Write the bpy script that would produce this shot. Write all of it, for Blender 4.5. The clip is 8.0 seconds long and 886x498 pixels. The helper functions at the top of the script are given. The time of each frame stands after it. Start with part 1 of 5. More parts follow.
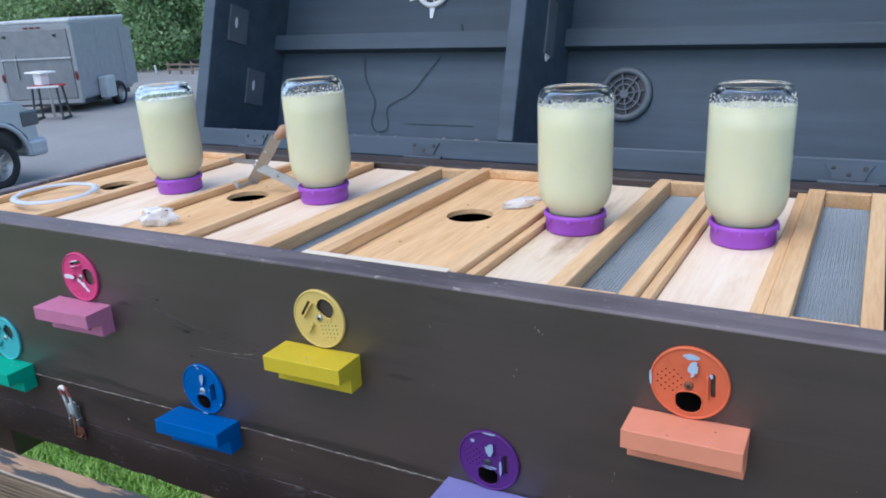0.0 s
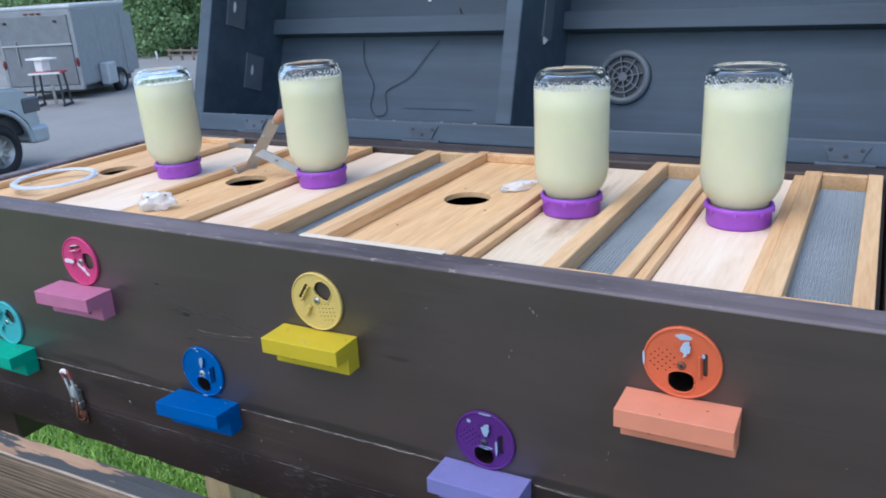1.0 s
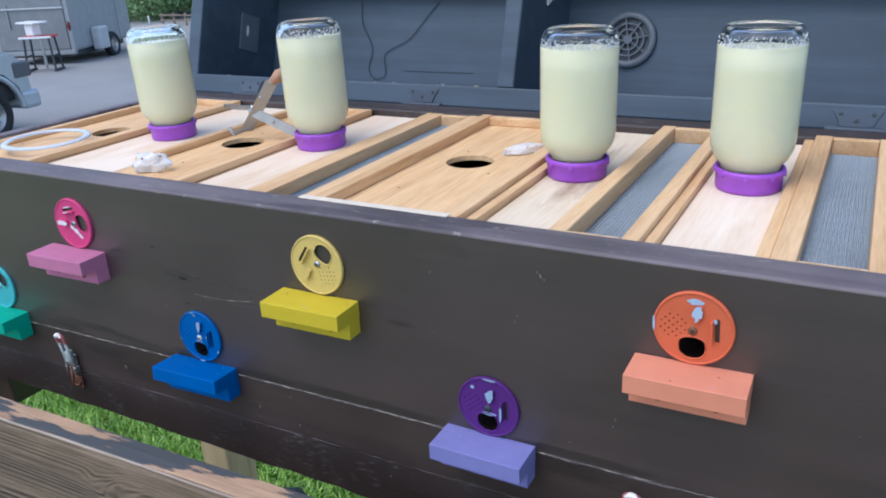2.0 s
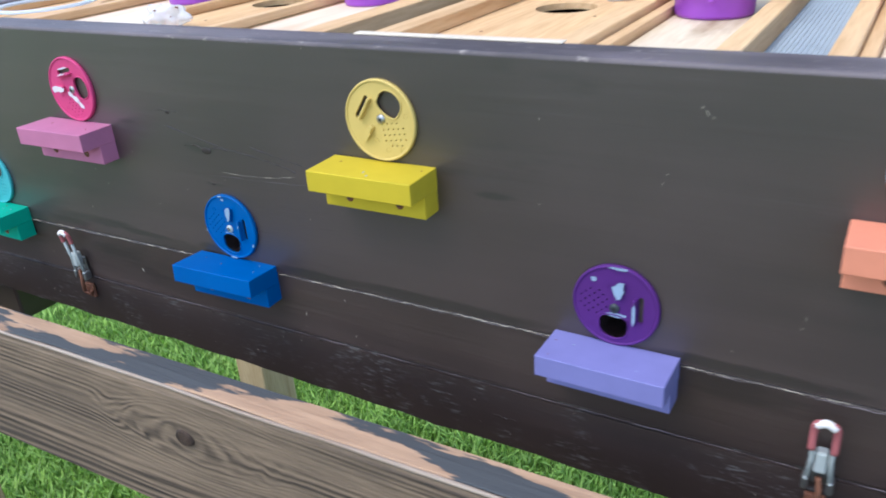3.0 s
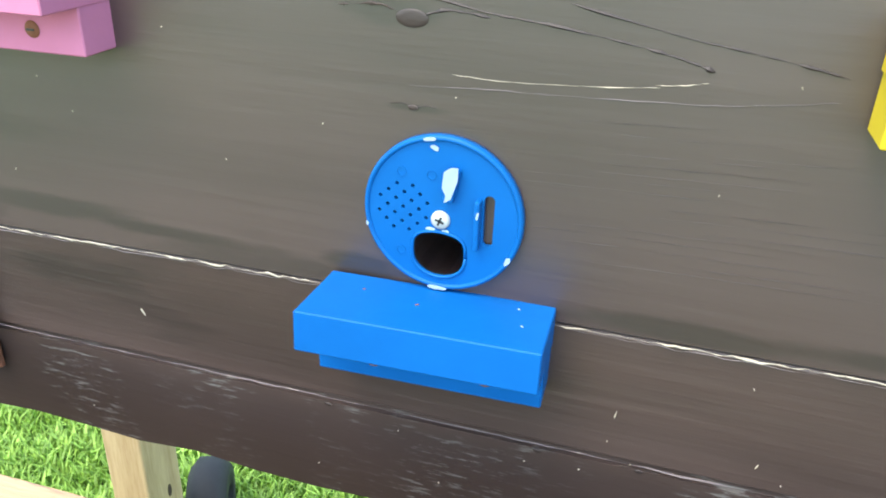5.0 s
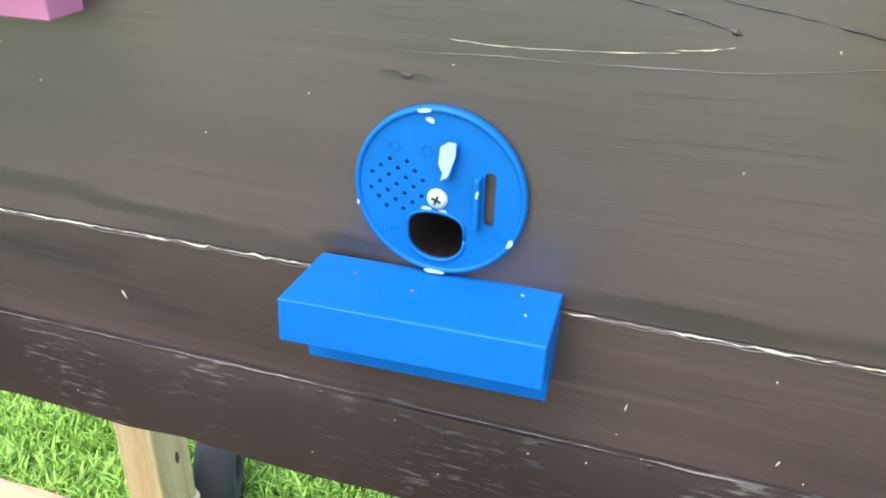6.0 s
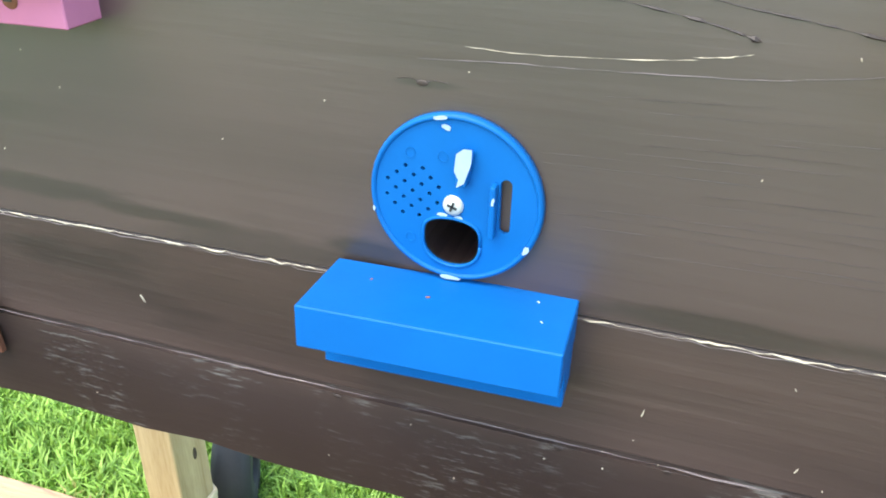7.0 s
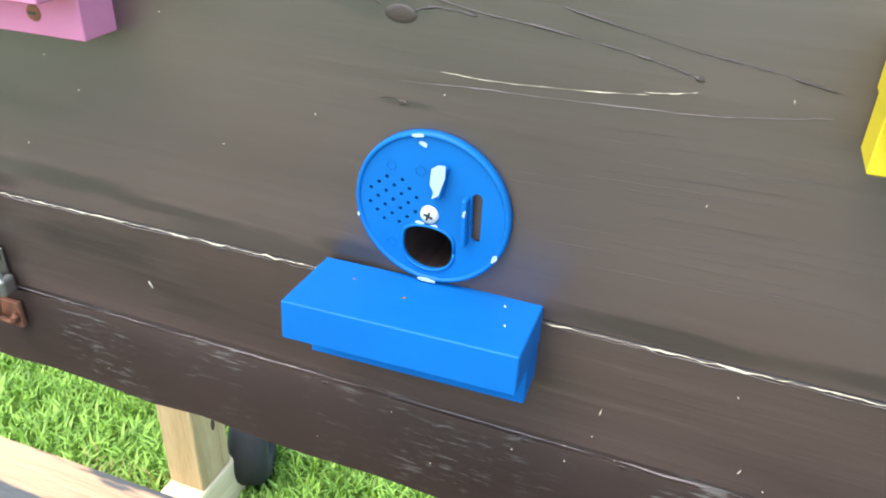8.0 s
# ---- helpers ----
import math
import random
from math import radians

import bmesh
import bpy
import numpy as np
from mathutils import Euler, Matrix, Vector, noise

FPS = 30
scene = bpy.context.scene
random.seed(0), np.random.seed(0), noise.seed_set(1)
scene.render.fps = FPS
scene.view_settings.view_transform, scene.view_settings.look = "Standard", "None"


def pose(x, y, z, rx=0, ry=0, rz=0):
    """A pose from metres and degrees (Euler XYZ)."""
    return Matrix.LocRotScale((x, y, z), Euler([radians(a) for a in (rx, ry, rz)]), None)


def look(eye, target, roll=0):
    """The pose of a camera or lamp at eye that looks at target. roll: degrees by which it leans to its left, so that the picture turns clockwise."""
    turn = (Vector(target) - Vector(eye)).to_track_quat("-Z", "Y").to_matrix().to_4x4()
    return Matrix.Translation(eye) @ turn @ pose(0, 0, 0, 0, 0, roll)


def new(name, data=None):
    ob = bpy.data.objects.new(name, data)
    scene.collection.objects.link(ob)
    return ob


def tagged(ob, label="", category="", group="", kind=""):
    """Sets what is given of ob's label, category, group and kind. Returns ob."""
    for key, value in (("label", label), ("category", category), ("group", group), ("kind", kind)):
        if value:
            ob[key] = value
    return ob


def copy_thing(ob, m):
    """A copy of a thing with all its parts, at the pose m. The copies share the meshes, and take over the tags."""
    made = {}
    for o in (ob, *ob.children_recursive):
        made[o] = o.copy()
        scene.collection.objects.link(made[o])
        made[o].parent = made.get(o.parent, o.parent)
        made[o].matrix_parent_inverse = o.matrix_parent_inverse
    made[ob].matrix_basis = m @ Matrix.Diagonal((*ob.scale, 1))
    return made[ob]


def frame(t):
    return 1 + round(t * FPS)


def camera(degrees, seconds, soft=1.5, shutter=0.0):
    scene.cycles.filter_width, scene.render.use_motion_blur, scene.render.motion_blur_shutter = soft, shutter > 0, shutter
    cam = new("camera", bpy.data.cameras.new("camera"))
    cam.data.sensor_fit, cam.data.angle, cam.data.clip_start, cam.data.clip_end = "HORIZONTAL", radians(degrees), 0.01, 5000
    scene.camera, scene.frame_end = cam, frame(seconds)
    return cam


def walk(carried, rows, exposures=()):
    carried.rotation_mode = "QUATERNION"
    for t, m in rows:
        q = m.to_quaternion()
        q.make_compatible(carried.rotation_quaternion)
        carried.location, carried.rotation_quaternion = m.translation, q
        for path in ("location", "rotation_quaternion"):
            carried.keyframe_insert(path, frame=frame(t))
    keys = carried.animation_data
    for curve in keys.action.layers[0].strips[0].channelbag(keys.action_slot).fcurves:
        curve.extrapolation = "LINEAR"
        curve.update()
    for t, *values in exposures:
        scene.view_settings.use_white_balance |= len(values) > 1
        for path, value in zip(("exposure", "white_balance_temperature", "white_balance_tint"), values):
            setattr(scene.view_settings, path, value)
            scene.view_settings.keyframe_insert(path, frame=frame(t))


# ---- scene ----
cam = camera(58.6, 8.0, soft=1.8, shutter=0.25)
PATH = [
    (0, (0.7800, -0.6940, 2.4130), (-0.1460, 0.9640, 1.7850), -3.00),
    (0.5, (0.7860, -0.7020, 2.4120), (-0.1570, 0.9370, 1.7620), -3.30),
    (1, (0.7900, -0.6960, 2.4110), (-0.1380, 0.9470, 1.7490), -3.30),
    (1.2, (0.7890, -0.6890, 2.4130), (-0.1180, 0.9590, 1.7340), -3.30),
    (2.3, (0.7430, -0.6800, 2.3700), (-0.1820, 0.9150, 1.5940), -2.50),
    (2.5, (0.7085, -0.6510, 2.3330), (-0.2455, 0.9095, 1.5225), -2.75),
    (2.7, (0.6820, -0.6060, 2.2930), (-0.2880, 0.9270, 1.4520), -3.30),
    (2.9, (0.6497, -0.5680, 2.2553), (-0.3213, 0.9530, 1.3943), -3.90),
    (3, (0.6210, -0.5550, 2.2400), (-0.3370, 0.9710, 1.3730), -4.20),
    (3.3, (0.4678, -0.5394, 2.1856), (-0.4354, 1.0164, 1.3154), -5.04),
    (3.5, (0.3510, -0.5200, 2.1450), (-0.4610, 1.0990, 1.2980), -4.60),
    (3.9, (0.2116, -0.4368, 2.0968), (-0.3658, 1.3094, 1.3068), -0.50),
    (4, (0.1940, -0.3960, 2.0970), (-0.4050, 1.3310, 1.2850), -1.00),
    (4.2, (0.1486, -0.3374, 2.0726), (-0.4206, 1.3984, 1.2588), -0.48),
    (4.5, (0.1190, -0.3070, 2.0550), (-0.4360, 1.4030, 1.1780), 0.60),
    (4.7, (0.1060, -0.3160, 2.0520), (-0.4180, 1.4000, 1.1670), 1.70),
    (5.8, (0.0900, -0.2880, 2.0430), (-0.4140, 1.3850, 1.0700), 2.10),
    (6, (0.0920, -0.2840, 2.0420), (-0.4240, 1.3810, 1.0630), 1.70),
    (6.5, (0.0910, -0.2810, 2.0440), (-0.4490, 1.3700, 1.0530), 1.30),
    (7, (0.0910, -0.2820, 2.0460), (-0.4600, 1.3660, 1.0560), 1.00),
    (7.5, (0.0970, -0.2750, 2.0410), (-0.4520, 1.3820, 1.0650), 1.30),
    (8, (0.1180, -0.2930, 2.0700), (-0.4860, 1.3120, 1.0390), 2.10),
]
walk(cam, [(t, look(eye, target, roll)) for t, eye, target, roll in PATH],
     exposures=[(0.0, 1.03, 6050, 9), (1.2, 1.06, 6050, 9), (2.5, 1.12, 6000, 10), (3.3, 1.70, 6300, 6), (4.2, 2.42, 6950, 3), (6.0, 2.64, 7200, 3), (8.0, 2.64, 7200, 3)])

# ---- light: overcast daylight ----
world = bpy.data.worlds.new("sky")
scene.world = world
world.use_nodes = True
sky = world.node_tree.nodes.new("ShaderNodeTexSky")
sky.sky_type = 'NISHITA'
sky.sun_disc = False
sky.sun_elevation, sky.sun_rotation = radians(58), radians(200)
sky.air_density, sky.dust_density, sky.ozone_density = 1.0, 1.5, 1.0
world.node_tree.links.new(sky.outputs[0], world.node_tree.nodes["Background"].inputs[0])
world.node_tree.nodes["Background"].inputs[1].default_value = 0.15
sun = new("sun", bpy.data.lights.new("sun", 'SUN'))
sun.data.energy, sun.data.angle, sun.data.color = 0.65, radians(40), (1.0, 0.97, 0.93)
sun.matrix_world = look((-2.0, -2.4, 9.0), (0, 0, 0))

DECK = 0.95   # everything on the cabinet is measured from a datum this high over the ground


# ---- materials ----
def nodes_of(name):
    m = bpy.data.materials.new(name)
    m.use_nodes = True
    return m, m.node_tree.nodes, m.node_tree.links, m.node_tree.nodes["Principled BSDF"]


def ramp(nd, stops):
    r = nd.new("ShaderNodeValToRGB")
    while len(r.color_ramp.elements) < len(stops):
        r.color_ramp.elements.new(0.5)
    for e, (p, c) in zip(r.color_ramp.elements, stops):
        e.position, e.color = p, (*c, 1)
    return r


def coords(nd, ln, scale, shift=True):
    tc, mp = nd.new("ShaderNodeTexCoord"), nd.new("ShaderNodeMapping")
    mp.inputs["Scale"].default_value = scale
    ln.new(tc.outputs["Object"], mp.inputs["Vector"])
    if shift:
        oi, ad = nd.new("ShaderNodeObjectInfo"), nd.new("ShaderNodeVectorMath")
        sc = nd.new("ShaderNodeMath")
        sc.operation, sc.inputs[1].default_value = 'MULTIPLY', 37.0
        ln.new(oi.outputs["Random"], sc.inputs[0])
        ln.new(sc.outputs[0], mp.inputs["Location"])
    return mp.outputs["Vector"]


def noise_tex(nd, ln, vec, scale, detail=4, rough=0.55, distort=0.0):
    n = nd.new("ShaderNodeTexNoise")
    n.inputs["Scale"].default_value, n.inputs["Detail"].default_value = scale, detail
    n.inputs["Roughness"].default_value, n.inputs["Distortion"].default_value = rough, distort
    ln.new(vec, n.inputs["Vector"])
    return n.outputs["Fac"]


def bump(nd, ln, b, fac, strength, dist):
    bp = nd.new("ShaderNodeBump")
    bp.inputs["Strength"].default_value, bp.inputs["Distance"].default_value = strength, dist
    ln.new(fac, bp.inputs["Height"])
    old = b.inputs["Normal"].links
    if old:
        ln.new(old[0].from_socket, bp.inputs["Normal"])
    ln.new(bp.outputs[0], b.inputs["Normal"])


def mix(nd, ln, fac, a, c):
    m = nd.new("ShaderNodeMix")
    m.data_type = 'RGBA'
    for sock, v in ((m.inputs[0], fac), (m.inputs[6], a), (m.inputs[7], c)):
        if isinstance(v, (tuple, float, int)):
            sock.default_value = (*v, 1) if isinstance(v, tuple) else v
        else:
            ln.new(v, sock)
    return m.outputs[2]


def plain(name, color, rough=0.5, metal=0.0, vary=0.15, scale=40.0, relief=0.15, spec=0.5, big=6.0):
    """Paint, plastic, metal: two scales of variation and a fine relief."""
    m, nd, ln, b = nodes_of(name)
    v = coords(nd, ln, (1, 1, 1))
    dark = tuple(c * (1 - vary) for c in color)
    lite = tuple(min(1, c * (1 + vary)) for c in color)
    f1, f2 = noise_tex(nd, ln, v, scale, 5), noise_tex(nd, ln, v, big, 3)
    c1 = ramp(nd, [(0.3, dark), (0.7, lite)])
    ln.new(f1, c1.inputs[0])
    c2 = ramp(nd, [(0.35, dark), (0.65, lite)])
    ln.new(f2, c2.inputs[0])
    ln.new(mix(nd, ln, 0.5, c1.outputs[0], c2.outputs[0]), b.inputs["Base Color"])
    b.inputs["Roughness"].default_value, b.inputs["Metallic"].default_value = rough, metal
    b.inputs["Specular IOR Level"].default_value = spec
    if relief:
        bump(nd, ln, b, f1, relief, 0.002)
    return m


def wood(name, lite, dark, axis=0, rough=0.6, fine=60.0, rings=9.0, relief=0.3, stain=None, stain_at=0.62, spec=0.4, bands=26.0, ring_mix=0.45, stain_stretch=0.25, stain_scale=14, stain_soft=0.08, along=0.07, wave=0.0, eyes=()):
    """Sawn timber with the grain along one axis: rings, fibres, stains."""
    m, nd, ln, b = nodes_of(name)
    sc = [1.0, 1.0, 1.0]
    sc[axis] = along
    v = coords(nd, ln, tuple(sc))
    ring = noise_tex(nd, ln, v, rings, 3, 0.5, 0.6)
    wv = nd.new("ShaderNodeMath")
    wv.operation, wv.inputs[1].default_value = 'MULTIPLY', bands
    sn = nd.new("ShaderNodeMath")
    sn.operation = 'SINE'
    ln.new(ring, wv.inputs[0])
    ln.new(wv.outputs[0], sn.inputs[0])
    fib = noise_tex(nd, ln, v, fine * 4, 6, 0.65)
    mid = tuple((p + q) / 2 for p, q in zip(lite, dark))
    c1 = ramp(nd, [(0.0, lite), (0.50, mid), (0.85, dark)] if wave else [(0.0, lite), (0.75, mid), (1.0, dark)])
    rm = nd.new("ShaderNodeMapRange")
    rm.inputs[1].default_value, rm.inputs[2].default_value = -1.0, 1.0
    ln.new(sn.outputs[0], rm.inputs[0])
    lines = rm.outputs[0]
    if wave:
        wt = nd.new("ShaderNodeTexWave")
        wt.wave_type, wt.bands_direction, wt.wave_profile = 'BANDS', 'Z', 'SIN'
        wt.inputs["Scale"].default_value, wt.inputs["Distortion"].default_value = wave, 30.0
        wt.inputs["Detail"].default_value, wt.inputs["Detail Scale"].default_value = 2.5, 0.27
        ln.new(v, wt.inputs["Vector"])
        for ex, ez, er in eyes:       # the grain parts round each knot
            here, sub, far, le = nd.new("ShaderNodeTexCoord"), nd.new("ShaderNodeVectorMath"), nd.new("ShaderNodeVectorMath"), nd.new("ShaderNodeVectorMath")
            sub.operation, far.operation, le.operation = 'SUBTRACT', 'MULTIPLY', 'LENGTH'
            sub.inputs[1].default_value, far.inputs[1].default_value = (ex, 0, ez), (0.45 / er, 0, 1 / er)
            ln.new(here.outputs["Object"], sub.inputs[0])
            ln.new(sub.outputs[0], far.inputs[0])
            ln.new(far.outputs[0], le.inputs[0])
            near, pull, turn = nd.new("ShaderNodeMapRange"), nd.new("ShaderNodeVectorMath"), nd.new("ShaderNodeVectorMath")
            near.interpolation_type = 'SMOOTHSTEP'
            for k, q in zip((1, 2, 3, 4), (0.0, 1.0, -0.85, 0.0)):
                near.inputs[k].default_value = q
            ln.new(le.outputs["Value"], near.inputs[0])
            pull.operation, turn.operation = 'SCALE', 'ADD'
            ln.new(sub.outputs[0], pull.inputs[0])
            ln.new(near.outputs[0], pull.inputs["Scale"])
            ln.new(wt.inputs["Vector"].links[0].from_socket, turn.inputs[0])
            ln.new(pull.outputs[0], turn.inputs[1])
            ln.new(turn.outputs[0], wt.inputs["Vector"])
        fade = nd.new("ShaderNodeMapRange")
        fade.inputs[1].default_value, fade.inputs[2].default_value, fade.inputs[3].default_value = 0.38, 0.58, 0.15
        ln.new(ring, fade.inputs[0])
        ml = nd.new("ShaderNodeMath")
        ml.operation = 'MULTIPLY'
        ln.new(wt.outputs["Fac"], ml.inputs[0])
        ln.new(fade.outputs[0], ml.inputs[1])
        lines = ml.outputs[0]
    ln.new(lines, c1.inputs[0])
    c2 = ramp(nd, [(0.35, dark), (0.6, lite)])
    ln.new(fib, c2.inputs[0])
    col = mix(nd, ln, ring_mix, c1.outputs[0], c2.outputs[0])
    if stain:
        st = ramp(nd, [(stain_at, (0, 0, 0)), (stain_at + stain_soft, (1, 1, 1))])
        ln.new(noise_tex(nd, ln, coords(nd, ln, tuple(stain_stretch if i == axis else 1.0 for i in range(3))), stain_scale, 5), st.inputs[0])
        col = mix(nd, ln, st.outputs[0], col, stain)
    ln.new(col, b.inputs["Base Color"])
    b.inputs["Roughness"].default_value, b.inputs["Specular IOR Level"].default_value = rough, spec
    bump(nd, ln, b, fib, relief, 0.0015)
    bump(nd, ln, b, lines, relief * 0.5, 0.001)
    return m


def painted_wood(name, color, axis=0, rough=0.42, wear=None, wear_at=0.66, relief=0.3, vary=0.25, spec=0.45, stain=0.0, patch=0.5, scratch=None):
    """Paint over boards: the grain shows through as relief, scuffs bare the wood."""
    m, nd, ln, b = nodes_of(name)
    sc = [1.0, 1.0, 1.0]
    sc[axis] = 0.06
    v = coords(nd, ln, tuple(sc))
    v2 = coords(nd, ln, (1, 1, 1))
    fib, ring = noise_tex(nd, ln, v, 170, 6, 0.6), noise_tex(nd, ln, v, 28, 4, 0.55, 0.4)
    blot = noise_tex(nd, ln, v2, 5, 5)
    c1 = ramp(nd, [(0.35, tuple(c * (1 - vary) for c in color)), (0.65, tuple(c * (1 + vary) for c in color))])
    ln.new(blot, c1.inputs[0])
    c2 = ramp(nd, [(0.4, tuple(c * (1 - vary * 1.3) for c in color)), (0.6, tuple(c * (1 + vary * 0.6) for c in color))])
    ln.new(ring, c2.inputs[0])
    col = mix(nd, ln, 0.5, c1.outputs[0], c2.outputs[0])
    if stain:
        st = ramp(nd, [(stain, (0, 0, 0)), (stain + 0.06, (0.7, 0.7, 0.7))])
        ln.new(noise_tex(nd, ln, coords(nd, ln, tuple(0.28 if i == axis else 1.3 for i in range(3))), 9, 5, 0.6), st.inputs[0])
        col = mix(nd, ln, st.outputs[0], col, tuple(c * 0.35 for c in color))
    if wear:
        w1 = ramp(nd, [(wear_at, (0, 0, 0)), (wear_at + 0.05, (1, 1, 1))])
        ln.new(noise_tex(nd, ln, coords(nd, ln, scratch or tuple(0.5 if i == axis else 1.6 for i in range(3))), 120, 6, 0.7), w1.inputs[0])
        w2 = ramp(nd, [(patch, (0, 0, 0)), (patch + 0.1, (1, 1, 1))])
        ln.new(noise_tex(nd, ln, v2, 16, 3), w2.inputs[0])
        mm = nd.new("ShaderNodeMath")
        mm.operation = 'MULTIPLY'
        ln.new(w1.outputs[0], mm.inputs[0])
        ln.new(w2.outputs[0], mm.inputs[1])
        col = mix(nd, ln, mm.outputs[0], col, wear)
    ln.new(col, b.inputs["Base Color"])
    rr = nd.new("ShaderNodeMapRange")
    rr.inputs[3].default_value, rr.inputs[4].default_value = rough - 0.08, rough + 0.14
    ln.new(blot, rr.inputs[0])
    ln.new(rr.outputs[0], b.inputs["Roughness"])
    b.inputs["Specular IOR Level"].default_value = spec
    bump(nd, ln, b, ring, relief, 0.0015)
    bump(nd, ln, b, fib, relief * 0.65, 0.0010)
    return m


def glassy(name, color=(1, 1, 1), rough=0.02, ior=1.47, trans=1.0):
    m, nd, ln, b = nodes_of(name)
    b.inputs["Base Color"].default_value = (*color, 1)
    b.inputs["Roughness"].default_value, b.inputs["IOR"].default_value = rough, ior
    b.inputs["Transmission Weight"].default_value = trans
    return m


def spots(m, marks, color, amount):
    """Soft-edged run-off stains at given places (x, z, half width, half height) of a front board."""
    nd, ln = m.node_tree.nodes, m.node_tree.links
    b = nd["Principled BSDF"]
    tc = nd.new("ShaderNodeTexCoord")
    mp = nd.new("ShaderNodeMapping")
    mp.inputs["Scale"].default_value = (0.35, 1, 1.2)
    ln.new(tc.outputs["Object"], mp.inputs["Vector"])
    ragged = nd.new("ShaderNodeMath")
    ragged.operation, ragged.inputs[1].default_value = 'MULTIPLY', 1.5
    ln.new(noise_tex(nd, ln, mp.outputs[0], 55, 5, 0.65), ragged.inputs[0])
    total = None
    for x, z, rx, rz in marks:
        sub, mul, le = (nd.new("ShaderNodeVectorMath") for _ in range(3))
        sub.operation, mul.operation, le.operation = 'SUBTRACT', 'MULTIPLY', 'LENGTH'
        sub.inputs[1].default_value, mul.inputs[1].default_value = (x, 0, z), (1 / rx, 0, 1 / rz)
        ln.new(tc.outputs["Object"], sub.inputs[0])
        ln.new(sub.outputs[0], mul.inputs[0])
        ln.new(mul.outputs[0], le.inputs[0])
        ad, mr = nd.new("ShaderNodeMath"), nd.new("ShaderNodeMapRange")
        ad.operation = 'ADD'
        ln.new(le.outputs["Value"], ad.inputs[0])
        ln.new(ragged.outputs[0], ad.inputs[1])
        for k, v in zip((1, 2, 3, 4), (1.35, 1.85, amount, 0.0)):
            mr.inputs[k].default_value = v
        ln.new(ad.outputs[0], mr.inputs[0])
        if total is None:
            total = mr.outputs[0]
        else:
            mx = nd.new("ShaderNodeMath")
            mx.operation = 'MAXIMUM'
            ln.new(total, mx.inputs[0])
            ln.new(mr.outputs[0], mx.inputs[1])
            total = mx.outputs[0]
    old = b.inputs["Base Color"].links[0].from_socket
    ln.new(mix(nd, ln, total, old, color), b.inputs["Base Color"])


def coat(m, weight, rough):
    b = m.node_tree.nodes["Principled BSDF"]
    b.inputs["Coat Weight"].default_value, b.inputs["Coat Roughness"].default_value = weight, rough


BROWN = painted_wood("brown_paint", (0.0390, 0.0248, 0.0232), 0, 0.47, (0.12, 0.10, 0.09), 0.78, 0.45, spec=0.6, stain=0.60)
BROWN_WORN = painted_wood("brown_paint_scuffed", (0.0360, 0.0222, 0.0190), 0, 0.46, (0.105, 0.096, 0.090), 0.55, 0.6, spec=0.6, patch=0.47, scratch=(0.42, 1.0, 3.2))
STAIN = painted_wood("brown_stain", (0.0265, 0.0170, 0.0148), 0, 0.5, relief=0.4, spec=0.5)
BROWN_MID = painted_wood("brown_paint_lower", (0.0390, 0.0240, 0.0205), 0, 0.45, (0.13, 0.11, 0.10), 0.70, 0.6, spec=0.7, stain=0.55, patch=0.52)
spots(BROWN, ((-0.235, 0.921, 0.075, 0.0065), (-0.15, 0.9165, 0.050, 0.0045), (-0.040, 0.9185, 0.020, 0.0070), (-0.29, 0.911, 0.045, 0.0060), (0.11, 0.9135, 0.060, 0.0060),
              (0.25, 0.9150, 0.13, 0.0065), (-0.012, 0.9992, 0.016, 0.0020), (-0.022, 1.0385, 0.024, 0.0060), (0.328, 1.035, 0.020, 0.0035), (-0.135, 1.059, 0.016, 0.0030), (0.55, 0.918, 0.09, 0.006)), (0.014, 0.0095, 0.0082), 0.95)
coat(BROWN, 1.0, 0.34)
coat(BROWN_WORN, 0.3, 0.35)
# paler scuffed brown; lightened to carry the sky's sheen on the top edge
BROWN_PALE = painted_wood("brown_paint_pale", (0.140, 0.113, 0.118), 0, 0.55, (0.27, 0.23, 0.21), 0.60, 0.8, vary=0.4, patch=0.42, stain=0.55)
BLACK = painted_wood("slate_black_paint", (0.046, 0.070, 0.096), 0, 0.5, (0.2, 0.22, 0.25), 0.78)
BARE = plain("bare_fibre", (0.34, 0.30, 0.24), 0.8, 0, 0.3, 300)
PINE = wood("pine_board", (0.75, 0.50, 0.27), (0.53, 0.30, 0.135), 1, 0.62, 60, 8, 0.25)
PINE_PLY = wood("pine_plywood", (0.78, 0.52, 0.27), (0.58, 0.32, 0.14), 1, 0.6, 40, 5, 0.25, bands=34.0, ring_mix=0.6)
PALE_PLY = wood("pale_plywood", (0.82, 0.69, 0.54), (0.74, 0.55, 0.39), 1, 0.62, 40, 5, 0.2, (0.62, 0.40, 0.21), 0.54, bands=26.0, ring_mix=0.5, stain_soft=0.24)
STAINED_PLY = wood("stained_plywood", (0.74, 0.61, 0.45), (0.60, 0.45, 0.29), 1, 0.65, 60, 6, 0.3, (0.30, 0.19, 0.10), 0.50, stain_soft=0.16)
FOAM = plain("white_foam", (0.80, 0.81, 0.78), 0.35, 0, 0.1, 200)
WHITE_WOOD = plain("white_painted_strip", (0.68, 0.58, 0.45), 0.6, 0, 0.1, 80)
RED_WOOD = wood("reddish_cedar", (0.36, 0.16, 0.09), (0.22, 0.09, 0.05), 1)
GREEN_TIMBER = wood("treated_timber", (0.46, 0.34, 0.19), (0.30, 0.20, 0.10), 2, 0.75, 50, 6, 0.4)
